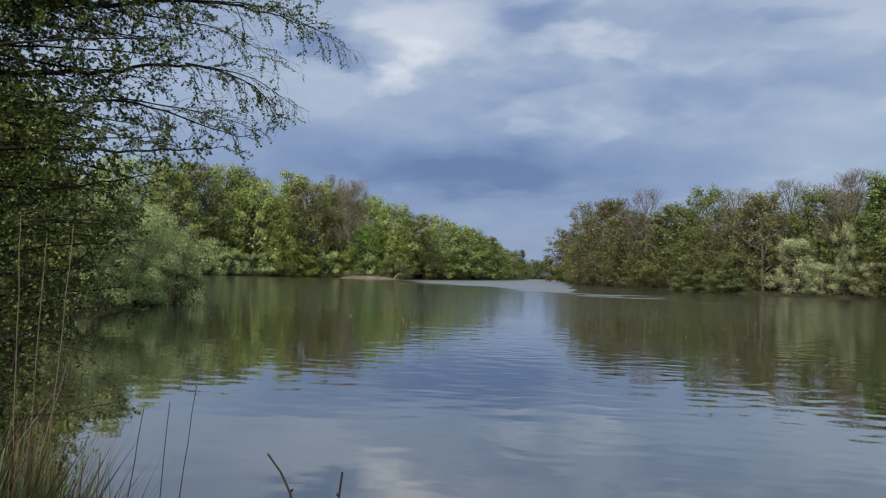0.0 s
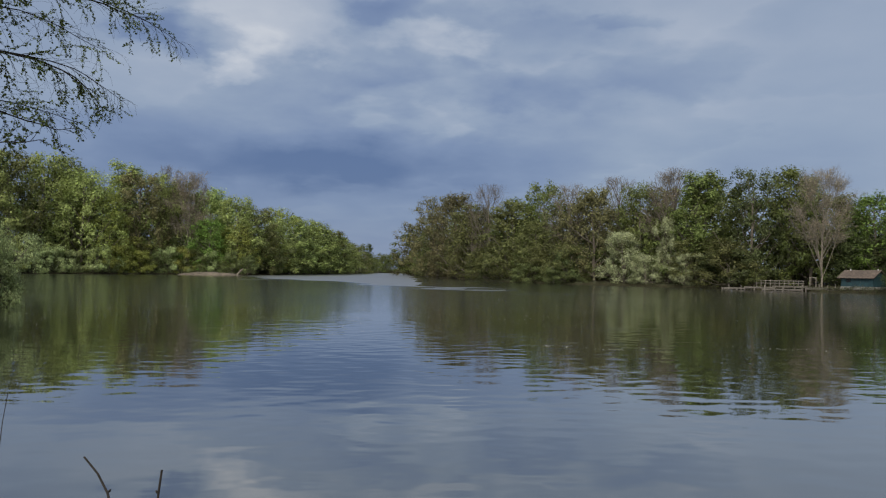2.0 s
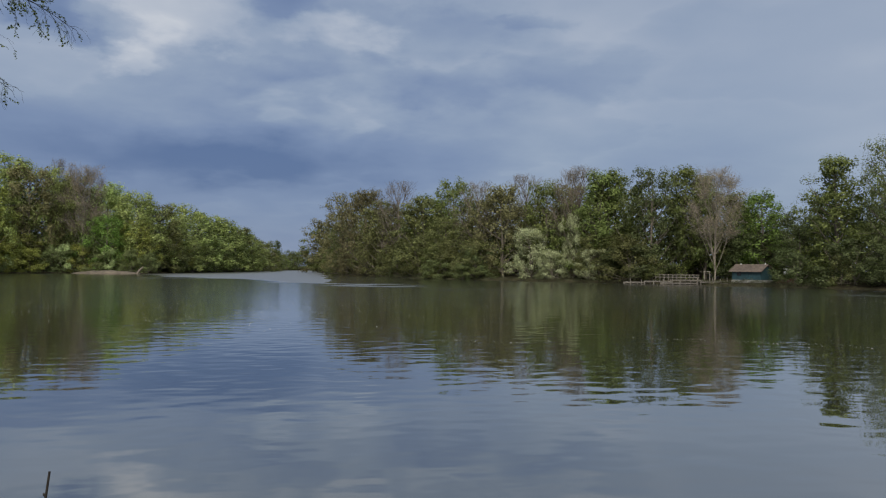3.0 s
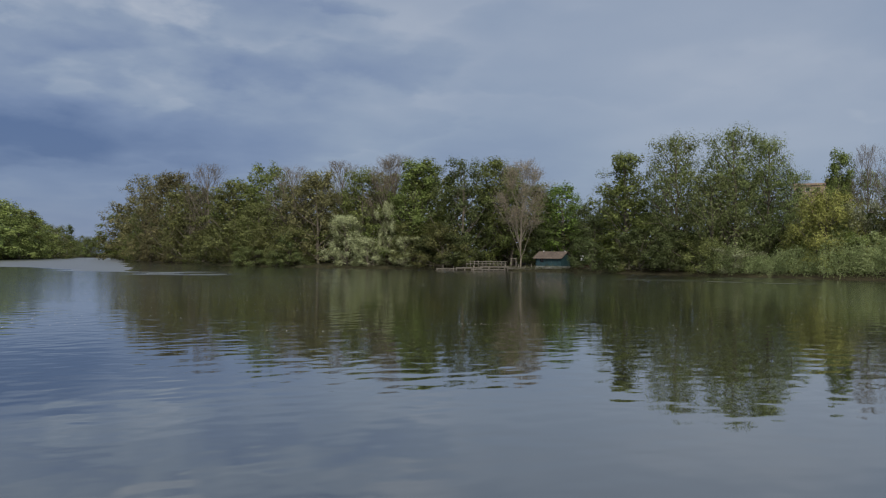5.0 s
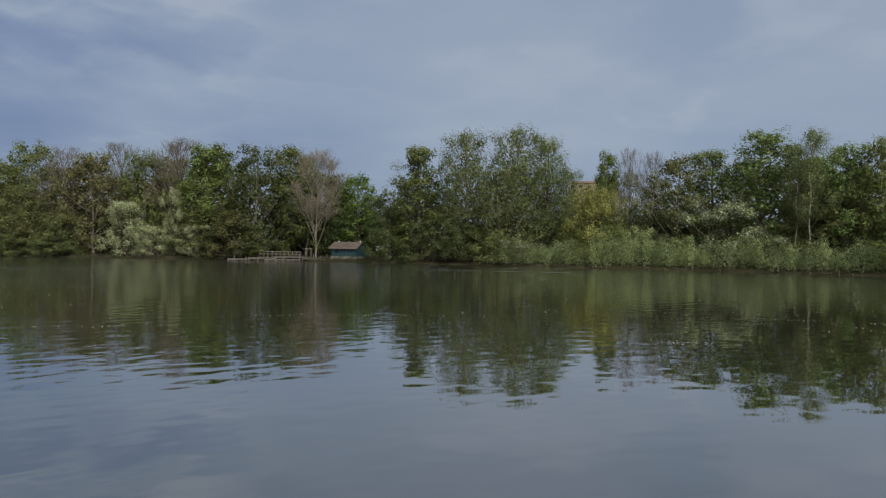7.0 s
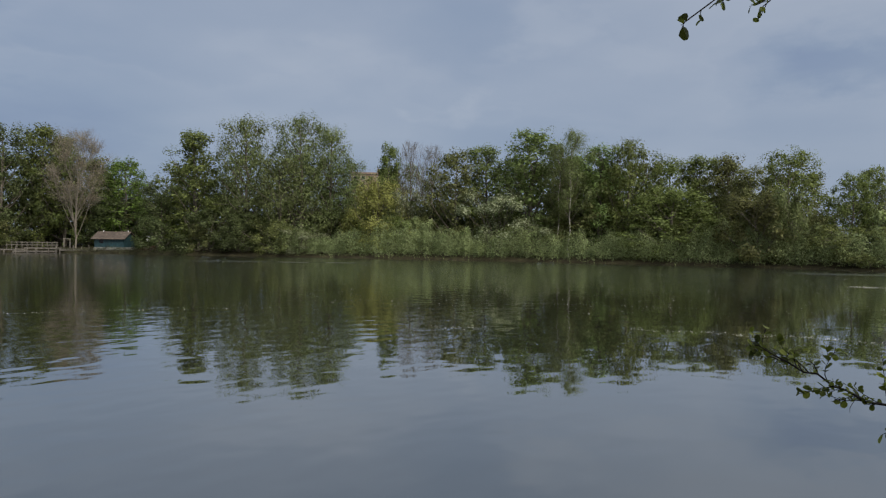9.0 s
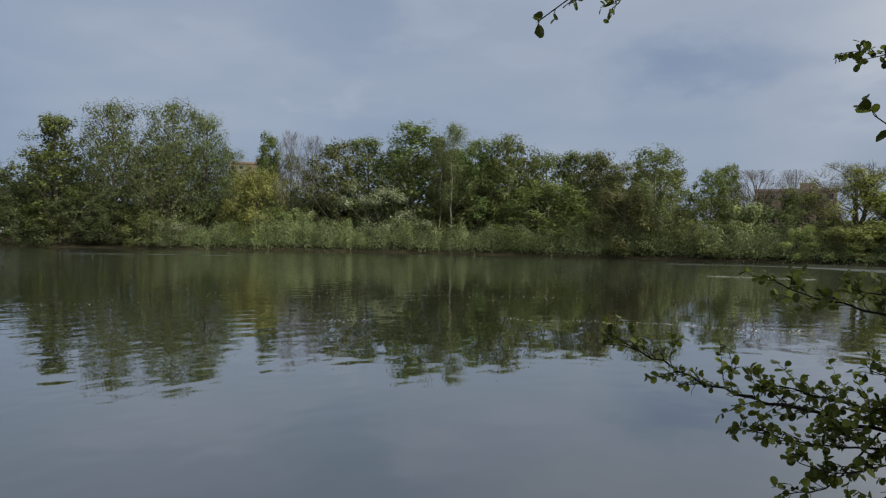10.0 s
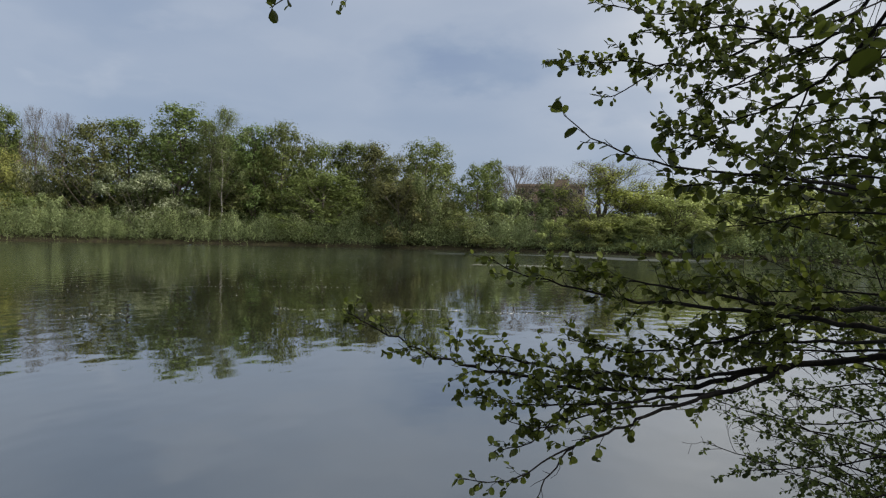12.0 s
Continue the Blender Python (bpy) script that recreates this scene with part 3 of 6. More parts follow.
LOW = dict(core=220, tall=5.0, wide=6.5, base=0.0, stems=3, lobes=15, clumps=5, leaves=28, size=0.25, lobe_r=1.0, clump_r=0.62, trunk_r=0.10)
SORTS = {
    # sort: variants, label, settings
    "green": (3, "broadleaf tree in fresh spring green leaf on the bank", dict(bark=BARK)),
    "leafy": (1, "tall full-leaved green tree behind the bank growth", dict(bark=BARK, base=0.10, wide=8.0)),
    "bright": (1, "bright green young-leaved tree by the water", dict(bark=BARK, base=0.05)),
    "lime": (1, "yellow-green leafing tree at the lake edge", dict(bark=BARK, base=0.03, tall=13.0, wide=9.0)),
    "yellow": (1, "round golden-yellow willow above the bank growth", dict(bark=BARK, leaves=36, size=0.36, base=0.02, droop=0.3, tall=11.5, wide=9.5)),
    "olive": (3, "olive-green tree with half-open leaves", dict(bark=BARK, base=0.05, tall=15.0)),
    "brown": (3, "reddish-brown tree in bud with thin foliage", dict(bark=BARK, size=0.30, leaves=34, twigs=1, base=0.06)),
    "dark": (2, "dense tree with leaves coloured dark for the shaded shore", dict(bark=BARK, leaves=30, base=0.02, tall=13.0)),
    "willow": (2, "soft grey-green willow with trailing leaves", dict(bark=BARK, leaves=32, droop=0.22, size=0.32, lobe_r=1.7, base=0.03, belly=0.7)),
    "spring": (2, "tall broadleaf tree in pale yellow-green spring leaf", dict(bark=BARK)),
    "sallow": (2, "soft light-green sallow with new leaves", dict(bark=BARK, leaves=36, droop=0.3, tall=12.0, wide=10.0, base=0.02, size=0.32)),
    "pale": (2, "pale silvery tree leaning over the water", dict(bark=BARK, leaves=44, size=0.22, base=0.0, trunk_r=0.16, stems=3, clump_r=0.7, core=300, lobes=30, tall=9.0, wide=9.0, lobe_r=1.3)),
    "blossom": (1, "blossoming shrub with whitish flowers", dict(LOW, bark=BARK, tall=8.0, wide=8.5, lobes=18, lobe_r=1.3, clump_r=0.75)),
    "silver": (1, "grey-green willow shrub hanging over the waterline", dict(LOW, bark=BARK, size=0.34)),
    "headland": (2, "grey-green willow bush spreading over the water", dict(LOW, bark=BARK, leaves=60, size=0.18, clumps=6)),
    "shrub": (2, "dense green shrub at the waterline", dict(LOW, bark=BARK)),
    "birch": (1, "slender white-barked birch with thin crown", dict(core=0, bark=BARK_BIRCH, base=0.36, droop=0.5, size=0.26, leaves=44, belly=0.8, lobes=26, trunk_r=0.11, wide=6.0, lobe_r=1.2, limb_r=0.3, limb_bark=BARK)),
    "bare": (2, "bare tree with fine leafless twigs", dict(core=0, bark=BARK, leaves=4, size=0.15, twigs=3, base=0.30, clumps=8, belly=0.85, rise=1.7, trunk_r=0.2)),
    "bare_limbs": (1, "grey-barked bare tree with upswept limbs", dict(core=0, bark=BARK_GREY, leaves=20, size=0.15, twigs=4, base=0.37, clumps=9, trunk_r=0.14, belly=0.9, rise=2.0, limb_r=0.34)),
    "sparse": (1, "spreading many-stemmed willow with sparse new leaves", dict(core=0, bark=BARK, leaves=20, size=0.20, twigs=4, base=0.12, stems=4, clumps=8, trunk_r=0.34, tall=11.0, wide=9.0, clump_r=0.6)),
    "conifer": (1, "slim pointed conifer standing over the far trees", dict(bark=BARK, base=0.05, belly=0.2, spread=0.8)),
}
LEAF_OF = {"headland": "silver", "birch": "willow", "bare": "buds", "bare_limbs": "buds", "sparse": "lime", "conifer": "dark"}
STOCK, FAR_STOCK = {}, {}
for order, (sort, (count, _, settings)) in enumerate(SORTS.items()):
    STOCK[sort] = [tree_meshes(100 + 10 * order + i, leaf=LEAVES[LEAF_OF.get(sort, sort)], **settings) for i in range(count)]

# Lighter meshes for trees far off or in the rows behind
for order, (sort, (count, _, settings)) in enumerate(SORTS.items()):
    lean = dict(settings, leaves=max(2, int(settings.get("leaves", 30) * 0.45)), size=settings.get("size", 0.38) * 1.4, twigs=min(settings.get("twigs", 0), 3), few=3, core=min(settings.get("core", 300), 300))
    FAR_STOCK[sort] = [tree_meshes(500 + 10 * order + i, leaf=LEAVES[LEAF_OF.get(sort, sort)], **lean) for i in range(min(count, 2))]

# Low, many-stemmed growth of the leafy sorts
LOW_STOCK = {}
for order, sort in enumerate(("green", "lime", "olive", "dark", "willow", "brown", "bright", "sallow")):
    LOW_STOCK[sort] = [tree_meshes(800 + 10 * order + i, leaf=LEAVES[sort], **dict(LOW, bark=BARK, tall=7.0, wide=7.0, lobes=18, lobe_r=1.25, clump_r=0.75, leaves=34, size=0.28)) for i in range(2)]

# Broad crowns, as wide as they are high: full ones for the front row, lighter ones behind
BROAD_STOCK, BROAD_FAR = {}, {}
BROAD = dict(tall=18.0, wide=15.0, base=0.02, lobes=52, clumps=6, lobe_r=1.9, clump_r=0.95, trunk_r=0.3, belly=0.6, few=2)
for order, sort in enumerate(("green", "leafy", "lime", "olive", "brown", "dark", "willow", "bright", "sallow", "spring")):
    own = dict(BROAD, bark=BARK, leaf=LEAVES[sort], droop=0.22 if sort == "willow" else 0.0)
    BROAD_STOCK[sort] = [tree_meshes(900 + 10 * order + i, leaves=14, size=0.44, **own) for i in range(2)]
    BROAD_FAR[sort] = [tree_meshes(1000 + 10 * order + i, leaves=10, size=0.62, **dict(own, lobes=32, clumps=5, few=4, core=350)) for i in range(2)]

tree_rng = random.Random(5)


def plant(sort, x, y, high, wide, group, behind=False):
    """A tree or shrub of that sort, with trunk and crown of its own."""
    low = sort in ("shrub", "silver", "blossom", "headland") or high < 6
    top = new("shrub" if low else "tree")
    back = behind or math.hypot(x, y) > 260
    if high < 9.5 and sort in LOW_STOCK:
        stock = LOW_STOCK
    elif high / wide < 1.5 and sort in BROAD_STOCK:
        stock = BROAD_FAR if back else BROAD_STOCK
    else:
        stock = FAR_STOCK if back else STOCK
    tm, cm, tall, broad = tree_rng.choice(stock[sort])
    part("trunk", tm, None, top)
    part("crown", cm, None, top)
    z = float(land_height(np.array([[x, y]]))[0]) - 0.05
    s = wide / broad
    top.matrix_basis = pose(x, y, z, 0, 0, tree_rng.uniform(0, 360)) @ Matrix.Diagonal((s, s, (high - z) / tall, 1))
    return tagged(top, SORTS[sort][1], "shrub" if low else "tree", group)


# Sort, bearing from the viewpoint, distance, height of the top over the water, width of the crown
LEFT_BANK = [
    ("spring", -32.5, 205, 30.0, 18.0),
    ("spring", -29.1, 207, 30.0, 18.0),
    ("olive", -27.4, 212, 30.5, 16.0),
    ("spring", -25.4, 223, 31.7, 18.6),
    ("spring", -22.9, 222, 28.4, 17.5),
    ("green", -24.0, 230, 31.9, 16.5),
    ("lime", -21.6, 226, 24.0, 14.0),
    ("brown", -19.2, 236, 30.0, 15.0),
    ("spring", -20.4, 239, 32.7, 15.5),
    ("spring", -17.9, 243, 30.8, 15.0),
    ("bare", -17.4, 250, 34.2, 6.5),
    ("bare_limbs", -15.9, 238, 31.4, 13.0),
    ("olive", -16.4, 246, 29.0, 14.0),
    ("spring", -14.4, 246, 27.4, 15.5),
    ("spring", -12.6, 240, 24.4, 16.5),
    ("bright", -14.4, 235, 17.0, 13.5),
    ("lime", -12.4, 236, 15.5, 11.0),
    ("olive", -11.0, 246, 21.5, 15.0),
    ("spring", -9.6, 266, 23.0, 17.0),
    ("green", -8.3, 285, 22.4, 16.0),
    ("spring", -7.2, 299, 21.6, 17.0),
    ("green", -6.4, 312, 20.6, 16.0),
    ("willow", -8.6, 272, 15.0, 13.0),
    ("lime", -10.3, 255, 14.0, 12.0),
    ("olive", -5.7, 326, 19.4, 16.0),
    ("spring", -5.1, 338, 17.8, 15.0),
    ("silver", -27.5, 203, 7.0, 8.0),
    ("silver", -25.0, 211, 7.1, 8.5),
    ("silver", -22.1, 219, 7.0, 8.0),
    ]
FAR_REACH = [
    ("green", -4.5, 356, 17.0, 13.0),
    ("brown", -3.5, 398, 15.3, 12.1),
    ("conifer", -2.6, 446, 17.7, 5.4),
    ("willow", -1.7, 509, 13.9, 13.9),
    ("green", -1.0, 531, 13.3, 12.9),
    ("willow", -5.0, 339, 9.6, 10.3),
    ("lime", -20.0, 227, 10.4, 11.7),
    ]
POINT_WOOD = [
    ("brown", 0.8, 322, 24.0, 16.6),
    ("brown", 2.6, 250, 27.4, 15.9),
    ("brown", 4.1, 225, 26.4, 14.4),
    ("willow", 2.3, 250, 18.1, 10.6),
    ("bare", 6.6, 198, 25.4, 12.0),
    ("olive", 5.2, 205, 20.9, 13.7),
    ("olive", 8.4, 181, 19.8, 13.7),
    ("green", 10.7, 179, 23.9, 12.5),
    ("olive", 10.1, 170, 14.0, 10.8),
    ("bare", 12.7, 171, 22.4, 11.5),
    ("brown", 14.5, 164, 21.2, 13.0),
    ("bare", 16.4, 168, 23.6, 10.7),
    ("green", 17.8, 160, 21.2, 11.2),
    ("bare", 20.1, 158, 23.9, 11.1),
    ("green", 21.7, 152, 22.1, 9.7),
    ("willow", 10.5, 166, 4.4, 10.6),
    ("willow", 12.4, 159, 3.6, 7.8),
    ("pale", 16.7, 155, 11.3, 11.7),
    ("pale", 18.3, 151, 6.5, 8.2),
    ("pale", 19.9, 153, 14.0, 7.0),
    ("pale", 21.0, 147, 6.7, 7.6),
    ]
# The "dark" trees here carry the shade of the cove in their colour
HUT_COVE = [
    ("bare", 19.7, 158, 23.3, 7.7),
    ("green", 22.4, 153, 22.6, 9.8),
    ("dark", 25.5, 148, 21.8, 11.7),
    ("green", 27.9, 151, 22.7, 8.2),
    ("bare_limbs", 30.0, 140, 20.6, 8.5),
    ("green", 29.0, 153, 21.0, 8.0),
    ("olive", 31.2, 152, 17.5, 7.5),
    ("bright", 33.2, 145, 17.0, 7.9),
    ("dark", 32.1, 146, 9.3, 9.8),
    ("dark", 35.6, 137, 10.3, 8.3),
    ("green", 37.8, 132, 20.5, 9.2),
    ("dark", 24.4, 145, 6.8, 10.1),
    ("olive", 21.8, 149, 9.5, 10.0),
    ("dark", 38.9, 124, 7.2, 8.7),
    ("dark", 40.9, 121, 6.8, 7.4),
    ("shrub", 25.7, 141, 3.8, 4.3),
    ("dark", 36.6, 150, 13.0, 9.0),
    ("dark", 34.6, 158, 14.0, 9.0),
    ("dark", 39.9, 142, 14.0, 9.0),
    ]
WILLOW_BANK = [
    ("willow", 41.5, 127, 22.6, 10.0),
    ("willow", 45.5, 124, 22.8, 10.5),
    ("willow", 47.6, 124, 21.1, 8.6),
    ("willow", 43.9, 121, 15.9, 12.8),
    ("willow", 49.1, 122, 16.6, 6.5),
    ("yellow", 51.1, 116, 12.2, 8.9),
    ("blossom", 53.2, 115, 10.6, 5.2),
    ("green", 51.9, 125, 18.9, 4.5),
    ("bare", 53.7, 124, 19.1, 4.9),
    ("bare", 55.4, 127, 18.9, 5.0),
    ("olive", 57.2, 115, 16.6, 10.1),
    ("green", 59.6, 117, 17.6, 7.9),
    ("blossom", 60.4, 109.5, 10.6, 10.0),
    ("shrub", 43.3, 117, 5.5, 7.1),
    ("blossom", 45.4, 115, 4.2, 7.0),
    ]
BIRCH_BANK = [
    ("leafy", 62.9, 112, 19.3, 7.5),
    ("birch", 65.9, 106.5, 18.4, 5.2),
    ("birch", 65.1, 107.5, 16.6, 4.0),
    ("leafy", 68.2, 109, 16.7, 5.3),
    ("green", 70.2, 108, 17.1, 6.9),
    ("olive", 67.4, 111, 12.6, 9.6),
    ("blossom", 63.2, 108, 6.0, 5.7),
    ("green", 73.2, 109, 14.9, 7.6),
    ("green", 75.2, 109, 14.8, 5.6),
    ("olive", 77.1, 108, 14.8, 4.6),
    ("green", 73.3, 103, 9.9, 9.4),
    ("green", 81.1, 107, 15.2, 7.5),
    ("olive", 78.6, 104, 12.7, 6.3),
    ("olive", 79.3, 97, 8.7, 6.2),
    ("willow", 81.6, 97, 9.1, 4.1),
    ("green", 85.1, 100, 11.2, 5.2),
    ("green", 86.5, 103, 12.3, 3.4),
    ("bare", 88.1, 101, 11.2, 6.1),
    ]
EAST_BANK = [
    ("bare", 90.4, 104, 11.4, 4.1),
    ("green", 90.6, 98, 8.6, 6.5),
    ("bare", 92.6, 100, 9.6, 5.0),
    ("sallow", 98.6, 100, 8.6, 6.0),
    ("sallow", 102.2, 99, 8.4, 7.0),
    ("lime", 105.6, 97, 8.2, 7.0),
    ("sparse", 94.4, 95, 11.3, 8.1),
    ("lime", 97.2, 93, 8.0, 7.3),
    ("sallow", 99.5, 90, 6.8, 6.3),
    ("shrub", 85.1, 95, 5.2, 6.6),
    ("shrub", 88.1, 92, 1.8, 5.6),
    ("sallow", 95.8, 91, 4.2, 8.2),
    ("lime", 100.9, 93, 8.9, 6.0),
    ("sallow", 96.8, 91, 4.6, 6.9),
    ("sallow", 103.8, 89, 6.9, 8.1),
    ("sallow", 107.5, 91, 7.9, 8.3),
    ("lime", 111.0, 88, 7.4, 8.1),
    ("sallow", 112.9, 84, 8.0, 7.7),
    ]


BANKS = ((LEFT_BANK, "trees on the left bank"), (FAR_REACH, "trees at the far end"), (POINT_WOOD, "trees of the wooded point"),
         (HUT_COVE, "trees round the hut"), (WILLOW_BANK, "willows on the bank"), (BIRCH_BANK, "trees behind the bank growth"),
         (EAST_BANK, "trees on the east bank"))


WIDER = {"willow": 1.3, "bare": 1.15, "bare_limbs": 1.15, "pale": 1.0, "birch": 1.1, "blossom": 1.2}


def at_bearing(az, dist):
    return dist * math.sin(radians(az)), dist * math.cos(radians(az))


for rows, group in BANKS:
    for sort, az, dist, high, wide in rows:
        wide *= WIDER.get(sort, 1.4) * (1.2 if rows in (BIRCH_BANK, EAST_BANK) else 1.0)
        # growth far wider than high is a row of bushes
        count = max(1, round(wide / (1.7 * high)))
        for k in range(count):
            turn = math.degrees((k - (count - 1) / 2) * wide / count / dist)
            plant(sort, *at_bearing(az + turn, dist), high * (1.0 if k % 2 == 0 else 0.86), wide / count * (1.25 if count > 1 else 1.0), group)

# Second row, closing the wood behind the first
fill_rng = random.Random(21)
for rows, group in BANKS:
    tall = [r for r in rows if r[3] > 9]
    for sort, az, dist, high, wide in tall:
        if 86 < az < 101:
            continue
        far = dist + fill_rng.uniform(9, 17)
        kind = fill_rng.choice({"trees on the left bank": ("spring", "green", "spring"), "willows on the bank": ("olive", "willow", "dark"), "trees on the east bank": ("sallow", "sallow", "lime"), "trees behind the bank growth": ("green", "olive", "leafy")}.get(group, ("olive", "green", "green", "brown")))
        plant(kind, *at_bearing(az + fill_rng.uniform(-1.2, 1.2), far), 2.4 + (high - 2.4) * fill_rng.uniform(0.72, 0.92), wide * fill_rng.uniform(1.5, 2.0), group, True)


# Third row in the deep woods
for rows, group in (BANKS[2], BANKS[5]):
    for sort, az, dist, high, wide in [r for r in rows if r[3] > (12 if rows in (LEFT_BANK, POINT_WOOD) else 6)][::3]:
        if 86 < az < 101:
            continue
        kind = fill_rng.choice(("olive", "green", "green", "willow"))
        plant(kind, *at_bearing(az + fill_rng.uniform(-1.5, 1.5), dist + fill_rng.uniform(3, 7)), 2.4 + (high - 2.4) * fill_rng.uniform(0.72, 0.9), wide * 1.6, group, True)


def along_shore(first, last, step, rand):
    """Points along the waterline from one corner of SHORE to another, with the way inland."""
    run = []
    for i in range(first, last):
        a, b = SHORE[i], SHORE[i + 1]
        e = b - a
        long = float(np.linalg.norm(e))
        inland = np.array([-e[1], e[0]]) / long
        for k in range(max(1, int(long / step))):
            run.append((a + e * ((k + rand.random()) / max(1, int(long / step))), inland))
    return run


# Shrub belt at the water's edge
for first, last, step, sorts, lo, hi, group in (
        (8, 11, 4.0, ("silver", "silver", "willow", "silver", "lime"), 5.5, 8.5, "shrubs on the left bank"),
        (11, 14, 13.0, ("olive", "shrub", "willow", "green"), 6, 11, "shrubs on the left bank"),
        (14, 17, 14.0, ("olive", "willow", "green"), 7, 11, "shrubs at the far end"),
        (17, 20, 12.0, ("brown", "olive", "shrub"), 6, 11, "shrubs of the wooded point"),
        (20, 25, 5.0, ("dark", "olive", "shrub", "olive"), 4, 9, "shrubs of the wooded point"),
        (27, 29, 5.0, ("dark", "dark", "olive"), 4.5, 7.5, "shrubs round the hut"),
        (29, 34, 5.5, ("willow", "olive", "shrub", "green", "silver"), 4.0, 7.0, "shrubs on the bank"),
        (34, 38, 5.0, ("sallow", "sallow", "lime", "silver"), 2.6, 5.0, "shrubs on the east bank")):
    for p, inland in along_shore(first, last, step, fill_rng):
        back = fill_rng.uniform(1.2, 3.5) + (5.0 if group == "shrubs on the bank" else 0)
        x, y = p + inland * back
        if abs(math.degrees(math.atan2(x, y)) - 32.3) < 2.2 or abs(math.degrees(math.atan2(x, y)) - 18.4) < 3.2:
            continue
        high = fill_rng.uniform(lo, hi)
        plant(fill_rng.choice(sorts), x, y, high, high * fill_rng.uniform(0.95, 1.35), group)


def noise_slope(xy, scale):
    """Which way the mounds of growth fall off at each place."""
    f = lambda x, y: noise.noise(Vector((x * scale, y * scale, 9.0)))
    return np.array([(f(x - 0.2, y) - f(x + 0.2, y), f(x, y - 0.2) - f(x, y + 0.2)) for x, y in xy]) / 0.4


def bank_growth(first, last, count, deep, high, name, label, leaf="bank", lift=0.06):
    """Rank green growth along the waterline: upright blades and leaves, too many to count."""
    global rng
    rng = np.random.default_rng(77 + first)
    run = along_shore(first, last, 0.5, random.Random(first))
    p = np.array([q for q, _ in run])
    n = np.array([m for _, m in run])
    k = rng.integers(0, len(p), count)
    back = rng.uniform(0.15 if lift else -0.1, deep, count)
    xy = p[k] + n[k] * back[:, None] + rng.normal(size=(count, 2)) * 0.3
    hump = np.array([0.6 * noise.noise(Vector((x * 0.2, y * 0.2, 4.0))) + 0.7 * noise.noise(Vector((x * 0.6, y * 0.6, 9.0))) for x, y in xy])
    z = np.maximum(land_height(xy), 0.0) + lift + (high * np.clip(0.72 + 0.75 * hump, 0.3, 1.4) * np.clip(0.35 + back / 2.0, 0.3, 1)) * rng.random(count) ** 0.6
    at = np.column_stack([xy, z])
    along = rng.normal(size=(count, 3)) * (0.55, 0.55, 0.4) + (0, 0, 0.4)
    size = rng.uniform(0.10, 0.26, count)
    face = rng.normal(size=(count, 3)) * 0.5 + (0, 0, 0.7) - np.column_stack([n[k], 0 * back]) * 0.5
    mound = np.column_stack([-n[k] * 0.5, np.full(count, 0.6)]) + np.column_stack([noise_slope(xy, 0.6), np.zeros(count)]) * 1.2
    g = Geo().flecks(at - along * 0.2, along, size, size * 0.5, face, mound + rng.normal(size=(count, 3)) * 0.3)
    return tagged(part(name, g, LEAVES[leaf]), label, "bank growth", kind="stuff")


def backing_wood(first, last, count, near, deep, high, leaf, label):
    """The depth of the wood behind the front trees, as one mass of foliage."""
    global rng
    rng = np.random.default_rng(300 + first)
    run = along_shore(first, last, 0.5, random.Random(first + 50))
    p, n = np.array([q for q, _ in run]), np.array([m for _, m in run])
    k = rng.integers(0, len(p), count)
    xy = p[k] + n[k] * rng.uniform(near, near + deep, count)[:, None] + rng.normal(size=(count, 2)) * 0.6
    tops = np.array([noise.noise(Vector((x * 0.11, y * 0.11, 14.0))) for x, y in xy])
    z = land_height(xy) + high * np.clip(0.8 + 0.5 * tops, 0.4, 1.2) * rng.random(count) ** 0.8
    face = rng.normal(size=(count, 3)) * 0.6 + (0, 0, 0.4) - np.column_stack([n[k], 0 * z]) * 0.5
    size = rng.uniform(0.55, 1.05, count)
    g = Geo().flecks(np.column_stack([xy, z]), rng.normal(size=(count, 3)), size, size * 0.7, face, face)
    return tagged(part("woodland", g, LEAVES[leaf]), label, "woodland", kind="stuff")


# The "dark" leaf colour of these masses stands in for shade inside the wood
backing_wood(8, 14, 16000, 14, 10, 13, "dark", "foliage filling the left bank wood, coloured dark for its shade")
backing_wood(17, 28, 30000, 12, 9, 12, "dark", "foliage filling the wood on the point, coloured dark for its shade")
backing_wood(28, 33, 22000, 12, 8, 7.5, "dark", "foliage filling the wood behind the bank, coloured dark for its shade")
backing_wood(34, 38, 12000, 8, 8, 4.5, "sallow", "depth of the low wood on the east bank")
bank_growth(29, 34, 95000, 5.5, 4.4, "bank_growth", "rank light-green herbs and sedge along the waterline")
bank_growth(8, 11, 5000, 2.5, 1.2, "bank_growth", "low green growth along the left bank waterline")
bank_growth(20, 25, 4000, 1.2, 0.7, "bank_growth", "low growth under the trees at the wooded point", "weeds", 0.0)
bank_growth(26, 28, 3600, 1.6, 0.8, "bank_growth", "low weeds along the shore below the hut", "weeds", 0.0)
bank_growth(34, 38, 30000, 3.5, 2.6, "bank_growth", "low growth along the east bank waterline")

# ---- near plants ----
STRAW = rough_material("dry reed straw", ((0.3, (0.040, 0.030, 0.017)), (0.55, (0.080, 0.062, 0.036)), (0.8, (0.15, 0.12, 0.075))), 14.0, 0.8, 0.3, 0.003)
GRASS = leaf_material("grass blades near", (0.022, 0.036, 0.010), (0.042, 0.064, 0.017), (0.075, 0.10, 0.03), 0.35, 0.5)
RUST = rough_material("withered dock rust", ((0.3, (0.028, 0.016, 0.008)), (0.7, (0.085, 0.045, 0.02))), 20.0, 0.85, 0.3, 0.003)


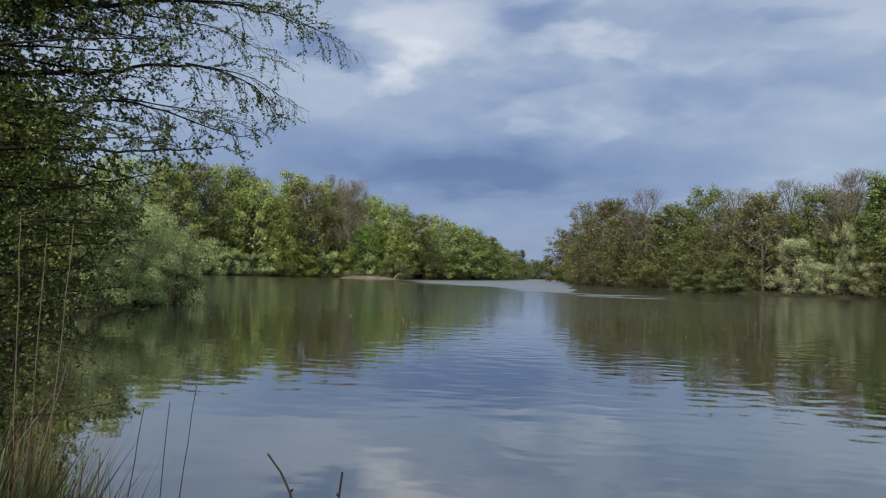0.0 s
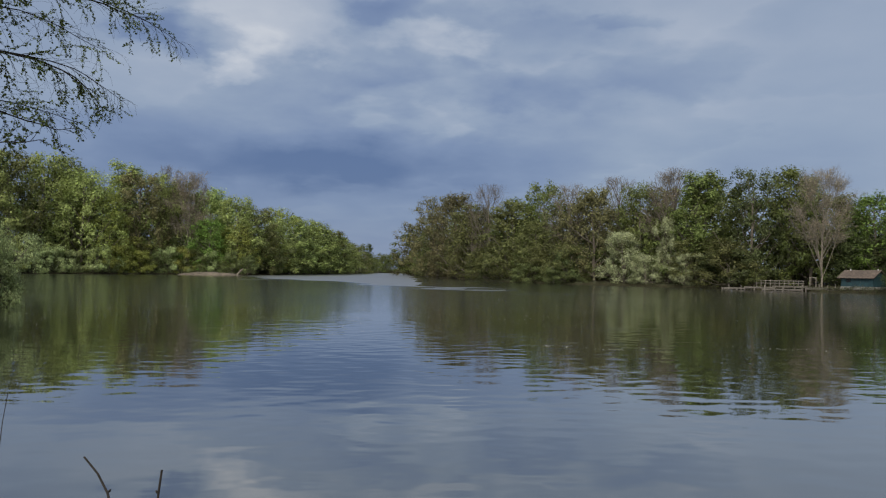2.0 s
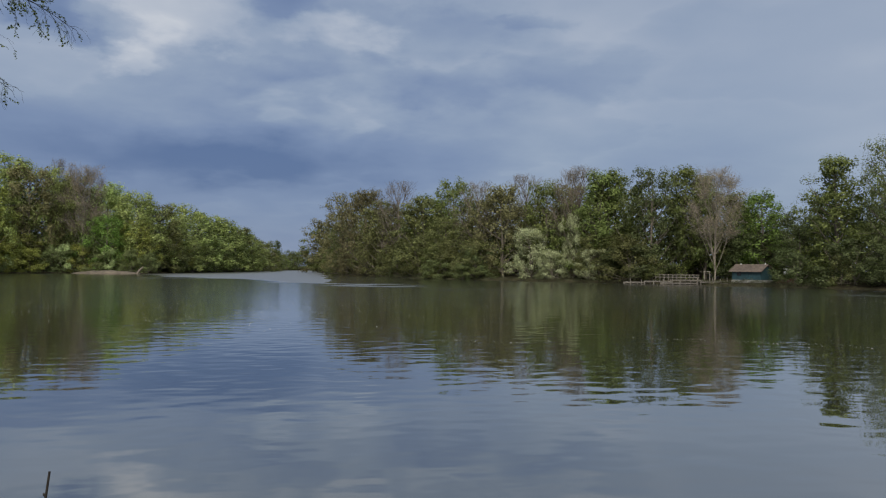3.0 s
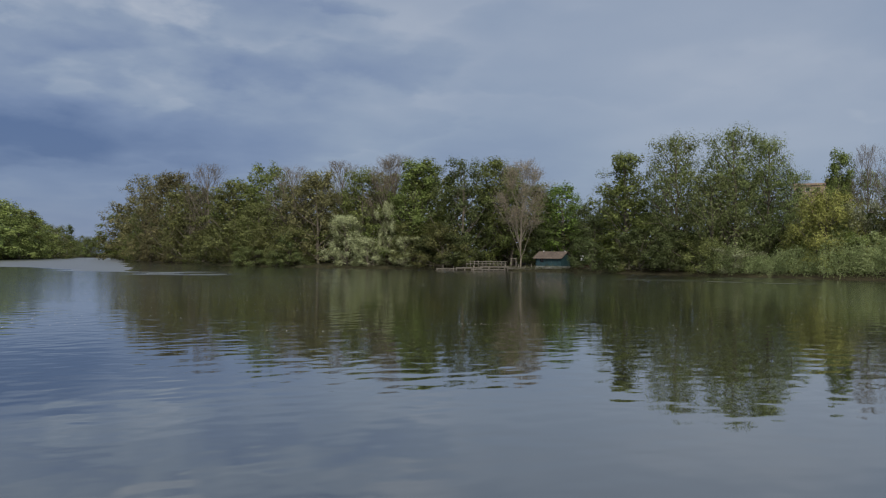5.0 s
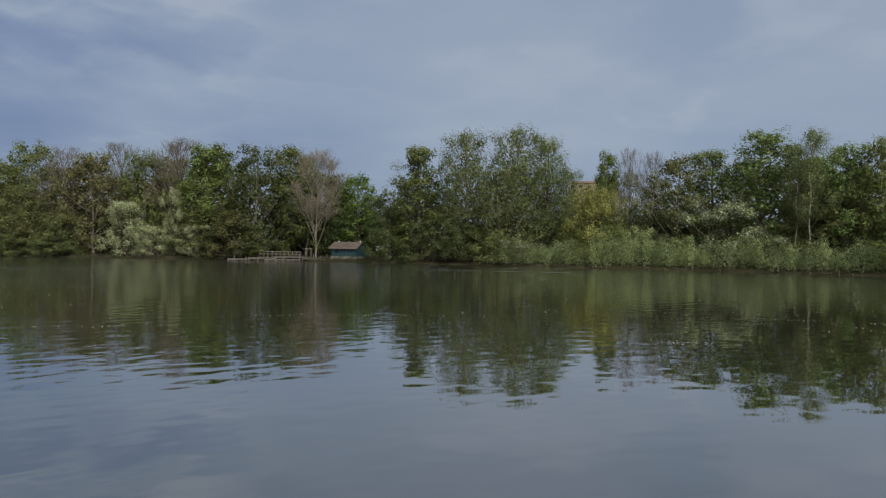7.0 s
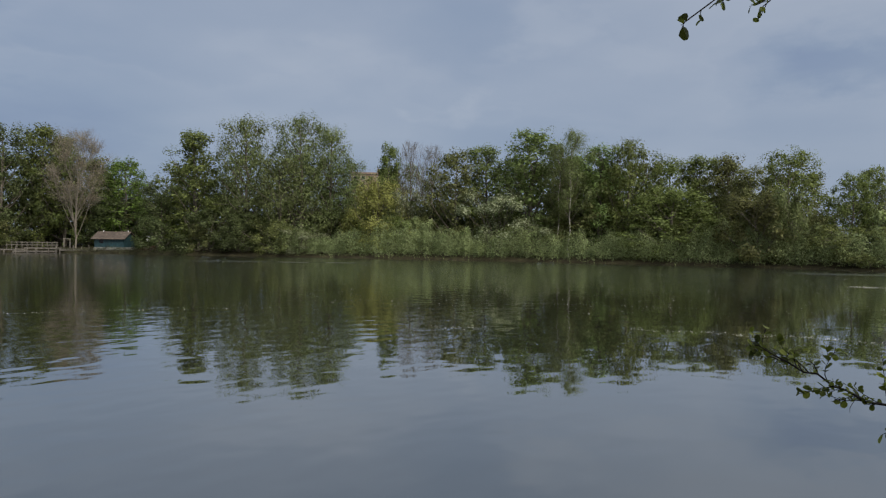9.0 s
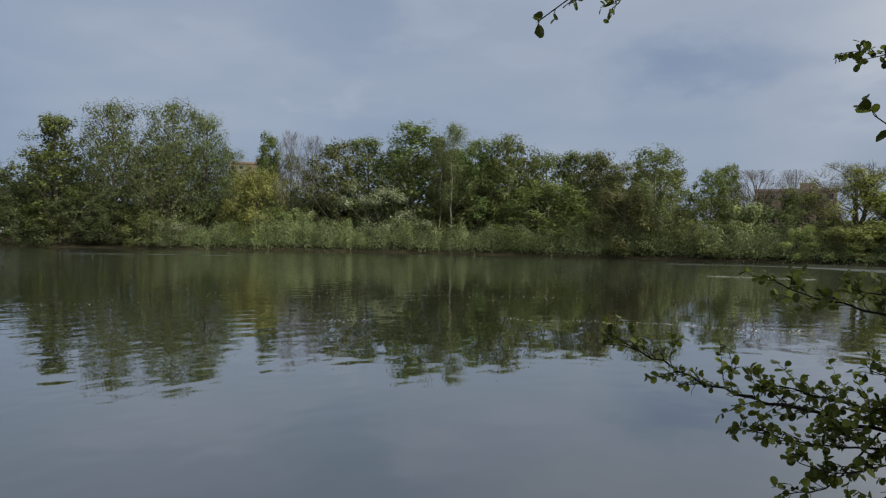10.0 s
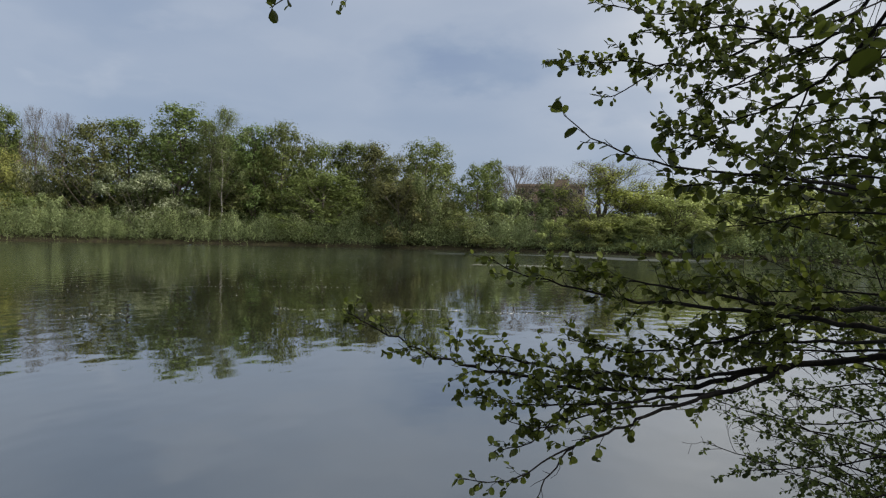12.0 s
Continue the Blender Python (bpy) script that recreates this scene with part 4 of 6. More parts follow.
def blades(count, spot, spread, high, wide, seed, bend=0.25, wet=0.35):
    """Upright narrow blades, each of three bent pieces."""
    r = np.random.default_rng(seed)
    g = Geo()
    xy = np.asarray(spot)[:2] + r.normal(size=(count, 2)) * np.asarray(spread)
    xy = xy[from_shore(xy) > -wet]
    z = np.maximum(land_height(xy), -0.1)
    for (x, y), z0 in zip(xy, z):
        h, a = high * r.uniform(0.45, 1.15), r.uniform(0, 6.28)
        way, side = np.array([math.cos(a), math.sin(a), 0]), np.array([-math.sin(a), math.cos(a), 0])
        lean = h * bend * r.uniform(0.1, 1.3)
        w = wide * r.uniform(0.6, 1.3)
        v = []
        for u, k in ((0, 1.0), (0.4, 0.9), (0.75, 0.6), (1.0, 0.05)):
            c = np.array([x, y, z0 + h * (u - 0.15 * u * u * bend * 2)]) + way * lean * u * u
            v += [c - side * w * k / 2, c + side * w * k / 2]
        g.add(v, [[0, 1, 3, 2], [2, 3, 5, 4], [4, 5, 7, 6]])
    return g


def smooth_line(pts, n):
    """A soft line through a few points."""
    pts = np.asarray(pts, float)
    s = np.concatenate([[0], np.cumsum(np.linalg.norm(np.diff(pts, axis=0), axis=1))])
    t = np.linspace(0, s[-1], n)
    line = np.column_stack([np.interp(t, s, pts[:, i]) for i in range(3)])
    for _ in range(2):
        line[1:-1] = line[1:-1] * 0.5 + (line[:-2] + line[2:]) * 0.25
    return line


class Growth:
    """Limbs with twigs of two orders; keeps the wood and where leaves sit."""

    def __init__(self, seed, gap=0.5, spread=0.8):
        self.r, self.wood, self.leaf, self.gap, self.spread = np.random.default_rng(seed), Geo(), [], gap, spread

    def twig(self, p, way, long, r0, droop, order, every, leaf_size, bare=0.0):
        n = 6 if order > 0 else 4
        pts, d, q = [p], way / np.linalg.norm(way), np.array(p, float)
        for i in range(n - 1):
            d = d + self.r.normal(size=3) * 0.20 + np.array([0, 0, -droop])
            d = d / np.linalg.norm(d)
            q = q + d * long / (n - 1)
            pts.append(q)
        pts = np.array(pts)
        self.wood.pipe(pts, np.linspace(r0, max(r0 * 0.25, 0.0012), n), 5 if r0 > 0.008 else 3)
        if order > 0:
            for k in range(max(2, int(long / every))):
                u = self.r.uniform(0.15, 1.0) * (n - 1)
                i = min(int(u), n - 2)
                b = pts[i] + (pts[i + 1] - pts[i]) * (u - i)
                t = pts[i + 1] - pts[i]
                side = np.cross(t / np.linalg.norm(t), self.r.normal(size=3))
                side /= max(np.linalg.norm(side), 1e-6)
                self.twig(b, t / np.linalg.norm(t) * 0.7 + side * self.spread, long * self.r.uniform(0.25, 0.5), r0 * 0.55, droop, order - 1, every, leaf_size, bare)
        if self.r.random() < bare:
            return
        m = max(2, int(long / (leaf_size * self.gap)))
        for k in range(m):
            u = (0.25 + 0.75 * (k + self.r.random()) / m) * (n - 1)
            i = min(int(u), n - 2)
            b = pts[i] + (pts[i + 1] - pts[i]) * (u - i)
            t = (pts[i + 1] - pts[i]) / np.linalg.norm(pts[i + 1] - pts[i])
            side = np.cross(t, self.r.normal(size=3))
            side /= max(np.linalg.norm(side), 1e-6)
            self.leaf.append((b, t * 0.6 + side * 0.9 + np.array([0, 0, -0.15]), leaf_size * self.r.uniform(0.55, 1.25)))

    def limb(self, pts, r0, r1, twigs, long, leaf_size, droop=0.03, order=1, start=0.1, every=0.085, bare=0.0, lift=0.15):
        line = smooth_line(pts, 4 * len(pts))
        line[1:-1] += self.r.normal(size=line[1:-1].shape) * r0 * 0.4
        self.wood.pipe(line, np.linspace(r0, r1, len(line)), 8)
        n = len(line)
        for k in range(twigs):
            u = (start + (1 - start) * (k + self.r.random()) / twigs) * (n - 1.01)
            i = int(u)
            b = line[i] + (line[i + 1] - line[i]) * (u - i)
            t = (line[i + 1] - line[i]) / np.linalg.norm(line[i + 1] - line[i])
            side = np.cross(t, self.r.normal(size=3))
            side /= max(np.linalg.norm(side), 1e-6)
            self.twig(b, t * 0.8 + side * self.spread + np.array([0, 0, lift]), long * (1.15 - 0.75 * u / n) * self.r.uniform(0.5, 1.2), max(r1 * 0.8, r0 * 0.14), droop, order, every, leaf_size, bare)
        t = line[-1] - line[-3]
        self.twig(line[-1], t, long * 0.18, r1, droop, order, every, leaf_size, bare)
        return line


def round_leaf():
    """One obovate leaf, 1 long, folded along its midrib."""
    v = [(0, 0, 0), (0.24, 0.30, 0.06), (0.62, 0.41, 0.10), (0.92, 0.26, 0.05), (1.0, 0, -0.02), (0.92, -0.26, 0.05), (0.62, -0.41, 0.10), (0.24, -0.30, 0.06)]
    return v, [[0, 4, 3, 2, 1], [0, 7, 6, 5, 4]]


def leaf_poses(leaf, rand):
    """Turns of leaves: along their stalk, faces mostly up."""
    out = []
    for b, along, size in leaf:
        x = Vector(along).normalized()
        up = Vector((0, 0, 1)) + Vector(rand.normal(size=3)) * 0.55
        z = (up - x * up.dot(x)).normalized()
        y = z.cross(x)
        out.append(Matrix(((x.x * size, y.x * size, z.x * size, b[0]), (x.y * size, y.y * size, z.y * size, b[1]), (x.z * size, y.z * size, z.z * size, b[2]), (0, 0, 0, 1))))
    return out


ALDER_LEAF = leaf_material("leaves alder near", (0.052, 0.070, 0.012), (0.098, 0.130, 0.020), (0.175, 0.215, 0.036), 0.48, 0.42)
SPRAY_LEAF = leaf_material("leaves small near", (0.045, 0.065, 0.015), (0.075, 0.105, 0.025), (0.13, 0.165, 0.048), 0.45, 0.5)
BIRCH_LEAF = leaf_material("leaves birch near", (0.04, 0.06, 0.014), (0.07, 0.10, 0.024), (0.12, 0.155, 0.045), 0.45, 0.5)
LIMB_WOOD = BARK_DARK


def near_tree(name, grown, leaf_mat, label, single, simple=False):
    """A tree seen close: wood, a few hundred leaves of their own, and the mass of leaves."""
    top = new(name)
    part("trunk", grown.wood, LIMB_WOOD, top, smooth=True)
    turns = leaf_poses(grown.leaf, grown.r)
    v, f = round_leaf()
    if simple:
        v, f = [v[0], v[2], v[4], v[6]], [[0, 1, 2, 3]]
    one = Geo().add(v, f).mesh("leaf")
    one.materials.append(leaf_mat)
    pick = set(grown.r.permutation(len(turns))[:single].tolist())
    rest = Geo()
    vv = np.column_stack([np.array(v), np.ones(len(v))])
    many, faces, n = [], [], 0
    for i, m in enumerate(turns):
        if i in pick:
            part("leaf", one, None, top).matrix_basis = m
        else:
            many.append((vv @ np.array(m).T)[:, :3])
            faces += [[k + n for k in face] for face in f]
            n += len(v)
    if many:
        rest.v, rest.f, rest.n = [np.concatenate(many)], faces, n
        tagged(part("foliage", rest, leaf_mat, top), kind="stuff")
    return tagged(top, label, "tree")


# Alder leaning over the water beside the viewpoint
alder = Growth(31, 0.52, 0.55)
ALDER_FOOT = (2.1, -2.7, 0.25)
trunk_line = alder.limb([ALDER_FOOT, (2.2, -2.55, 1.4), (2.1, -2.3, 2.6), (2.25, -2.0, 3.8), (2.3, -1.6, 5.0), (2.4, -1.0, 6.2)], 0.13, 0.03, 5, 0.5, 0.036, start=0.6)
alder.limb([(2.20, -2.50, 1.60), (2.55, -1.95, 1.95), (2.82, -1.52, 1.95), (3.01, -1.29, 1.88), (3.06, -1.16, 1.83), (3.10, -1.06, 1.79), (3.15, -0.91, 1.74), (3.18, -0.81, 1.71), (3.28, -0.43, 1.67), (3.35, -0.12, 1.72), (3.39, 0.15, 1.76), (3.41, 0.37, 1.83), (3.42, 0.57, 1.90), (3.43, 0.64, 1.96)], 0.01944, 0.003, 55, 0.315, 0.0336, start=0.45, droop=-0.02, bare=0.15)
alder.limb([(3.00, -1.25, 1.87), (3.02, -1.13, 1.79), (3.02, -1.00, 1.74), (3.03, -0.83, 1.69), (3.02, -0.65, 1.61), (2.99, -0.56, 1.57), (2.99, -0.42, 1.52), (2.98, -0.33, 1.41), (2.98, -0.28, 1.30)], 0.01152, 0.0025, 14, 0.168, 0.0336, start=0.5, droop=0.0, bare=0.3, order=0)
alder.limb([(2.99, -0.56, 1.57), (2.98, -0.34, 1.47), (2.99, -0.19, 1.35), (3.01, -0.10, 1.32), (3.02, 0.04, 1.33)], 0.00504, 0.002, 10, 0.147, 0.0336, start=0.5, droop=0.0, order=0)
alder.limb([(3.03, -0.83, 1.69), (3.11, -0.61, 1.64), (3.13, -0.47, 1.60), (3.10, -0.28, 1.53), (3.10, -0.15, 1.56)], 0.00576, 0.002, 14, 0.231, 0.0336, start=0.3, droop=0.0)
alder.limb([(3.00, -1.25, 1.87), (3.06, -1.07, 1.83), (3.13, -0.96, 1.78), (3.19, -0.81, 1.75), (3.24, -0.60, 1.76), (3.30, -0.38, 1.76), (3.36, -0.20, 1.78), (3.36, -0.04, 1.80)], 0.00936, 0.0025, 31, 0.273, 0.0336, start=0.3, droop=-0.03, lift=0.3)
alder.limb([(3.01, -1.04, 1.75), (3.10, -0.79, 1.70), (3.11, -0.61, 1.66), (3.18, -0.38, 1.63), (3.22, -0.13, 1.61), (3.22, 0.05, 1.64)], 0.00792, 0.002, 29, 0.252, 0.0336, start=0.35, droop=0.0, bare=0.2)
alder.limb([(3.28, -0.43, 1.67), (3.21, -0.34, 1.56), (3.16, -0.24, 1.45), (3.15, -0.09, 1.42)], 0.00432, 0.002, 10, 0.168, 0.0336, start=0.3, droop=0.0, order=0)
alder.limb([(2.15, -2.40, 1.90), (2.35, -1.75, 2.08), (2.54, -1.45, 2.08), (2.64, -1.35, 2.06), (2.73, -1.25, 2.09), (2.89, -1.08, 2.08), (3.06, -0.78, 2.09), (3.19, -0.49, 2.11), (3.30, -0.22, 2.17), (3.40, -0.06, 2.23)], 0.01584, 0.0025, 38, 0.30, 0.0336, start=0.42, droop=-0.02)
alder.limb([(2.76, -1.17, 2.06), (2.90, -1.01, 1.98), (3.03, -0.82, 1.91), (3.15, -0.61, 1.87), (3.23, -0.40, 1.91)], 0.00648, 0.002, 22, 0.252, 0.0336, start=0.25, droop=-0.02, bare=0.15)
alder.limb([(2.57, -1.41, 2.14), (2.75, -1.20, 2.12), (2.91, -1.01, 2.14), (3.06, -0.78, 2.16), (3.19, -0.56, 2.19), (3.26, -0.37, 2.21)], 0.00864, 0.0025, 27, 0.30, 0.0336, start=0.1, droop=-0.03, lift=0.25)
alder.limb([(2.60, -1.43, 2.03), (2.79, -1.18, 1.99), (2.88, -1.05, 1.96), (3.03, -0.89, 1.98)], 0.0072, 0.002, 19, 0.252, 0.0336, start=0.2, droop=-0.02)
alder.limb([(2.10, -2.30, 2.45), (2.15, -1.60, 2.50), (2.30, -1.28, 2.52), (2.49, -1.06, 2.57), (2.64, -0.85, 2.60), (2.72, -0.66, 2.64), (2.78, -0.52, 2.69), (2.78, -0.38, 2.78), (2.78, -0.34, 2.82)], 0.01152, 0.002, 20, 0.179, 0.05, start=0.42, droop=0.0, order=0)
alder.limb([(2.36, -1.20, 2.51), (2.49, -1.06, 2.55), (2.58, -0.91, 2.56), (2.67, -0.74, 2.55)], 0.00576, 0.002, 12, 0.21, 0.0352, start=0.15, droop=0.0)
alder.limb([(2.49, -1.06, 2.57), (2.57, -0.91, 2.67), (2.64, -0.79, 2.73), (2.70, -0.72, 2.74)], 0.00504, 0.002, 12, 0.231, 0.032, start=0.2, droop=0.0)
alder.limb([(2.20, -2.10, 3.50), (2.35, -1.50, 3.35), (2.47, -1.33, 3.23), (2.63, -1.25, 3.19), (2.80, -1.10, 3.12), (2.95, -0.99, 3.08), (3.09, -0.85, 3.06), (3.20, -0.75, 3.11), (3.31, -0.56, 3.14), (3.38, -0.38, 3.14)], 0.01224, 0.002, 35, 0.315, 0.0336, start=0.5, droop=0.0)
alder.limb([(3.20, -0.76, 3.10), (3.22, -0.66, 3.03), (3.25, -0.55, 2.97), (3.25, -0.49, 2.98)], 0.0036, 0.0018, 5, 0.084, 0.0336, start=0.6, droop=0.0, order=0)
alder.limb([(2.15, -2.20, 3.10), (2.08, -1.28, 3.14), (2.23, -1.24, 3.04), (2.36, -1.23, 2.98), (2.44, -1.20, 2.93), (2.53, -1.13, 2.87), (2.62, -1.03, 2.82), (2.77, -0.88, 2.76), (2.85, -0.77, 2.71)], 0.01152, 0.002, 27, 0.273, 0.032, start=0.45, droop=0.0, bare=0.2)
alder.limb([(2.30, -1.60, 3.40), (2.47, -1.27, 3.14), (2.55, -1.25, 3.05), (2.65, -1.13, 3.03), (2.76, -1.00, 2.95), (2.92, -0.82, 2.87)], 0.00792, 0.002, 26, 0.273, 0.032, start=0.3, droop=0.0, bare=0.2)
alder.limb([(2.53, -1.13, 2.87), (2.53, -1.10, 2.79), (2.52, -1.06, 2.69), (2.50, -0.99, 2.63)], 0.0036, 0.0018, 8, 0.147, 0.0352, start=0.3, order=0)
alder.limb([(2.30, -1.70, 4.40), (2.80, -1.11, 3.50), (3.00, -0.97, 3.31), (3.14, -0.81, 3.28), (3.16, -0.62, 3.32), (3.16, -0.50, 3.35)], 0.00864, 0.002, 19, 0.231, 0.032, start=0.5, droop=0.0)
alder.limb([(2.80, -1.10, 3.12), (2.88, -0.95, 3.18), (3.02, -0.79, 3.18), (3.08, -0.66, 3.21)], 0.00432, 0.002, 18, 0.21, 0.032, start=0.2, droop=0.0)
alder.limb([(2.20, -2.10, 3.60), (1.60, -1.20, 3.00), (1.35, -0.88, 2.81), (1.36, -0.81, 2.78), (1.37, -0.78, 2.77)], 0.00288, 0.0015, 2, 0.0525, 0.052, start=0.9, droop=0.0, order=0)
alder.limb([(1.60, -1.20, 3.00), (1.34, -0.89, 2.74), (1.36, -0.87, 2.71)], 0.00216, 0.0015, 1, 0.0525, 0.056, start=0.95, order=0)
alder.limb([(2.35, -1.20, 5.60), (2.74, 0.19, 3.81), (2.77, 0.46, 3.49), (2.72, 0.62, 3.32), (2.69, 0.78, 3.23)], 0.0072, 0.0025, 14, 0.147, 0.046, start=0.78, droop=0.05, order=0)
alder.limb([(2.77, 0.46, 3.49), (2.77, 0.46, 3.33), (2.77, 0.52, 3.27)], 0.00288, 0.002, 4, 0.126, 0.035, start=0.7, order=0)
alder.limb([(2.10, -2.30, 2.45), (2.39, -1.32, 2.45), (2.51, -1.17, 2.47), (2.61, -1.02, 2.42), (2.68, -0.92, 2.41)], 0.008, 0.002, 17, 0.26, 0.034, start=0.3, droop=0.0)
alder.limb([(2.15, -2.40, 2.20), (2.49, -1.37, 2.36), (2.59, -1.25, 2.38), (2.68, -1.13, 2.41), (2.77, -0.98, 2.46)], 0.008, 0.002, 18, 0.28, 0.034, start=0.3, droop=0.0)
alder.limb([(2.10, -2.20, 2.90), (2.42, -1.38, 2.59), (2.51, -1.28, 2.66), (2.59, -1.19, 2.64), (2.69, -1.07, 2.61)], 0.008, 0.002, 17, 0.28, 0.034, start=0.3, droop=0.0)
alder.limb([(2.10, -2.20, 2.95), (2.45, -1.39, 2.72), (2.53, -1.31, 2.79), (2.62, -1.23, 2.78), (2.71, -1.13, 2.75)], 0.007, 0.002, 10, 0.24, 0.034, start=0.35, droop=0.0, bare=0.2)
alder.limb([(2.20, -2.00, 3.40), (2.50, -1.44, 2.98), (2.59, -1.34, 2.97), (2.69, -1.19, 3.02), (2.86, -1.03, 2.95), (2.95, -0.89, 2.94)], 0.007, 0.002, 11, 0.24, 0.034, start=0.35, droop=0.0, bare=0.2)
alder.limb([(2.15, -2.40, 1.90), (2.72, -1.57, 2.16), (2.85, -1.39, 2.19), (2.96, -1.23, 2.15), (3.12, -1.03, 2.18)], 0.009, 0.002, 9, 0.26, 0.034, start=0.3, droop=0.0)
alder.limb([(2.20, -2.50, 1.60), (2.87, -1.65, 1.88), (3.00, -1.46, 1.89), (3.11, -1.33, 1.96), (3.16, -1.18, 1.98)], 0.009, 0.002, 11, 0.28, 0.034, start=0.35, droop=0.0)


def off(az, el, r):
    """A place seen from the standpoint under that bearing and height angle, r metres away."""
    return (r * math.sin(radians(az)) * math.cos(radians(el)) - 0.05, r * math.cos(radians(az)) * math.cos(radians(el)) - 0.25, 2.38 + r * math.sin(radians(el)))


for z, a, b, c, twigs in ((2.3, (116, 2, 2.9), (110, 2.5, 3.1), (103, 3.2, 3.3), 15), (2.4, (116, 5, 2.8), (110, 5.6, 3.0), (104, 6.2, 3.2), 14),
                          (1.7, (116, -7, 3.0), (110, -8, 3.2), (104, -8.2, 3.4), 10), (3.0, (116, 9.5, 2.8), (110, 9, 3.0), (105, 9, 3.2), 13),
                          (3.4, (116, 14, 2.8), (109, 13.5, 3.0), (102, 14, 3.2), 12), (2.3, (118, 3.8, 2.5), (112, 4.2, 2.6), (107.5, 4.0, 2.8), 10)):
    alder.limb([(2.15, -2.35, z), off(*a), off(*b), off(*c)], 0.010, 0.002, twigs, 0.27, 0.034, start=0.3, droop=0.0, bare=0.1)
# Unseen upper crown on the sun side, added to shade the limbs below
for k in range(46):
    z = 3.3 + 2.7 * k / 46
    foot = np.array([np.interp(z, trunk_line[:, 2], trunk_line[:, i]) for i in range(3)])
    tip = foot + np.array([alder.r.uniform(-1.6, 0.5), alder.r.uniform(-2.4, -0.7), alder.r.uniform(0.2, 0.9)])
    alder.limb([foot, (foot + tip) / 2 + (0, 0, 0.15), tip], 0.018, 0.004, 9, 0.55, 0.075, start=0.25, droop=0.0, order=1, every=0.3)
near_tree("alder_tree", alder, ALDER_LEAF, "dark-barked alder with round green leaves leaning over the water", 300)

spray = Growth(47, 0.55, 0.6)
spray.limb([(2.35, -2.90, 0.30), (2.60, -2.20, 0.90), (2.86, -1.62, 1.37), (3.18, -1.43, 1.41), (3.35, -1.21, 1.39), (3.49, -1.08, 1.40)], 0.009, 0.002, 41, 0.3, 0.0213, start=0.35, bare=0.35, droop=-0.01)
spray.limb([(2.40, -2.95, 0.30), (2.80, -2.30, 1.10), (3.09, -1.72, 1.52), (3.31, -1.47, 1.54), (3.48, -1.28, 1.54), (3.64, -1.09, 1.59)], 0.009, 0.002, 41, 0.3, 0.023, start=0.35, bare=0.35, droop=-0.01)
spray.limb([(2.40, -2.95, 0.30), (2.70, -2.25, 1.00), (2.97, -1.67, 1.42), (3.24, -1.45, 1.46), (3.43, -1.22, 1.51), (3.52, -1.13, 1.56)], 0.008, 0.002, 37, 0.28, 0.0213, start=0.35, bare=0.4, droop=-0.01)
spray.limb([(2.35, -2.90, 0.30), (2.55, -2.30, 0.70), (2.81, -1.68, 1.29), (3.03, -1.49, 1.37), (3.21, -1.31, 1.38), (3.34, -1.23, 1.38)], 0.008, 0.002, 34, 0.26, 0.0197, start=0.35, bare=0.4, droop=-0.01)
spray.limb([(2.70, -3.10, 0.30), (3.10, -2.60, 1.00), (3.20, -1.76, 1.57), (3.39, -1.61, 1.63), (3.55, -1.48, 1.64), (3.71, -1.32, 1.68)], 0.008, 0.002, 37, 0.3, 0.0246, start=0.35, bare=0.2, droop=-0.01)
spray.limb([(2.70, -3.10, 0.30), (3.30, -2.40, 1.20), (3.68, -1.98, 1.64), (3.99, -1.84, 1.85), (4.26, -1.75, 2.13), (4.51, -1.64, 2.37)], 0.012, 0.002, 48, 0.46, 0.0279, start=0.35, bare=0.2, droop=-0.01)
spray.limb([(2.60, -3.30, 0.30), (3.20, -2.70, 1.50), (3.77, -2.06, 1.78), (4.05, -2.02, 2.15), (4.19, -1.95, 2.44), (4.30, -1.93, 2.66)], 0.012, 0.002, 44, 0.46, 0.0279, start=0.35, bare=0.2, droop=-0.01)
spray.limb([(2.40, -2.95, 0.30), (2.60, -2.30, 1.00), (2.81, -1.63, 1.56), (2.99, -1.46, 1.56), (3.16, -1.31, 1.61), (3.20, -1.21, 1.65)], 0.007, 0.002, 34, 0.28, 0.023, start=0.35, bare=0.2, droop=-0.01)
spray.limb([(2.35, -2.90, 0.30), (2.55, -2.30, 0.80), (2.76, -1.61, 1.41), (2.94, -1.49, 1.44), (3.11, -1.38, 1.50), (3.16, -1.29, 1.57)], 0.007, 0.002, 34, 0.28, 0.023, start=0.35, bare=0.2, droop=-0.01)
spray.limb([(2.70, -3.10, 0.30), (3.00, -2.50, 1.20), (3.29, -1.85, 1.67), (3.46, -1.74, 1.70), (3.64, -1.60, 1.79), (3.79, -1.50, 1.84)], 0.007, 0.002, 34, 0.28, 0.023, start=0.35, bare=0.2, droop=-0.01)
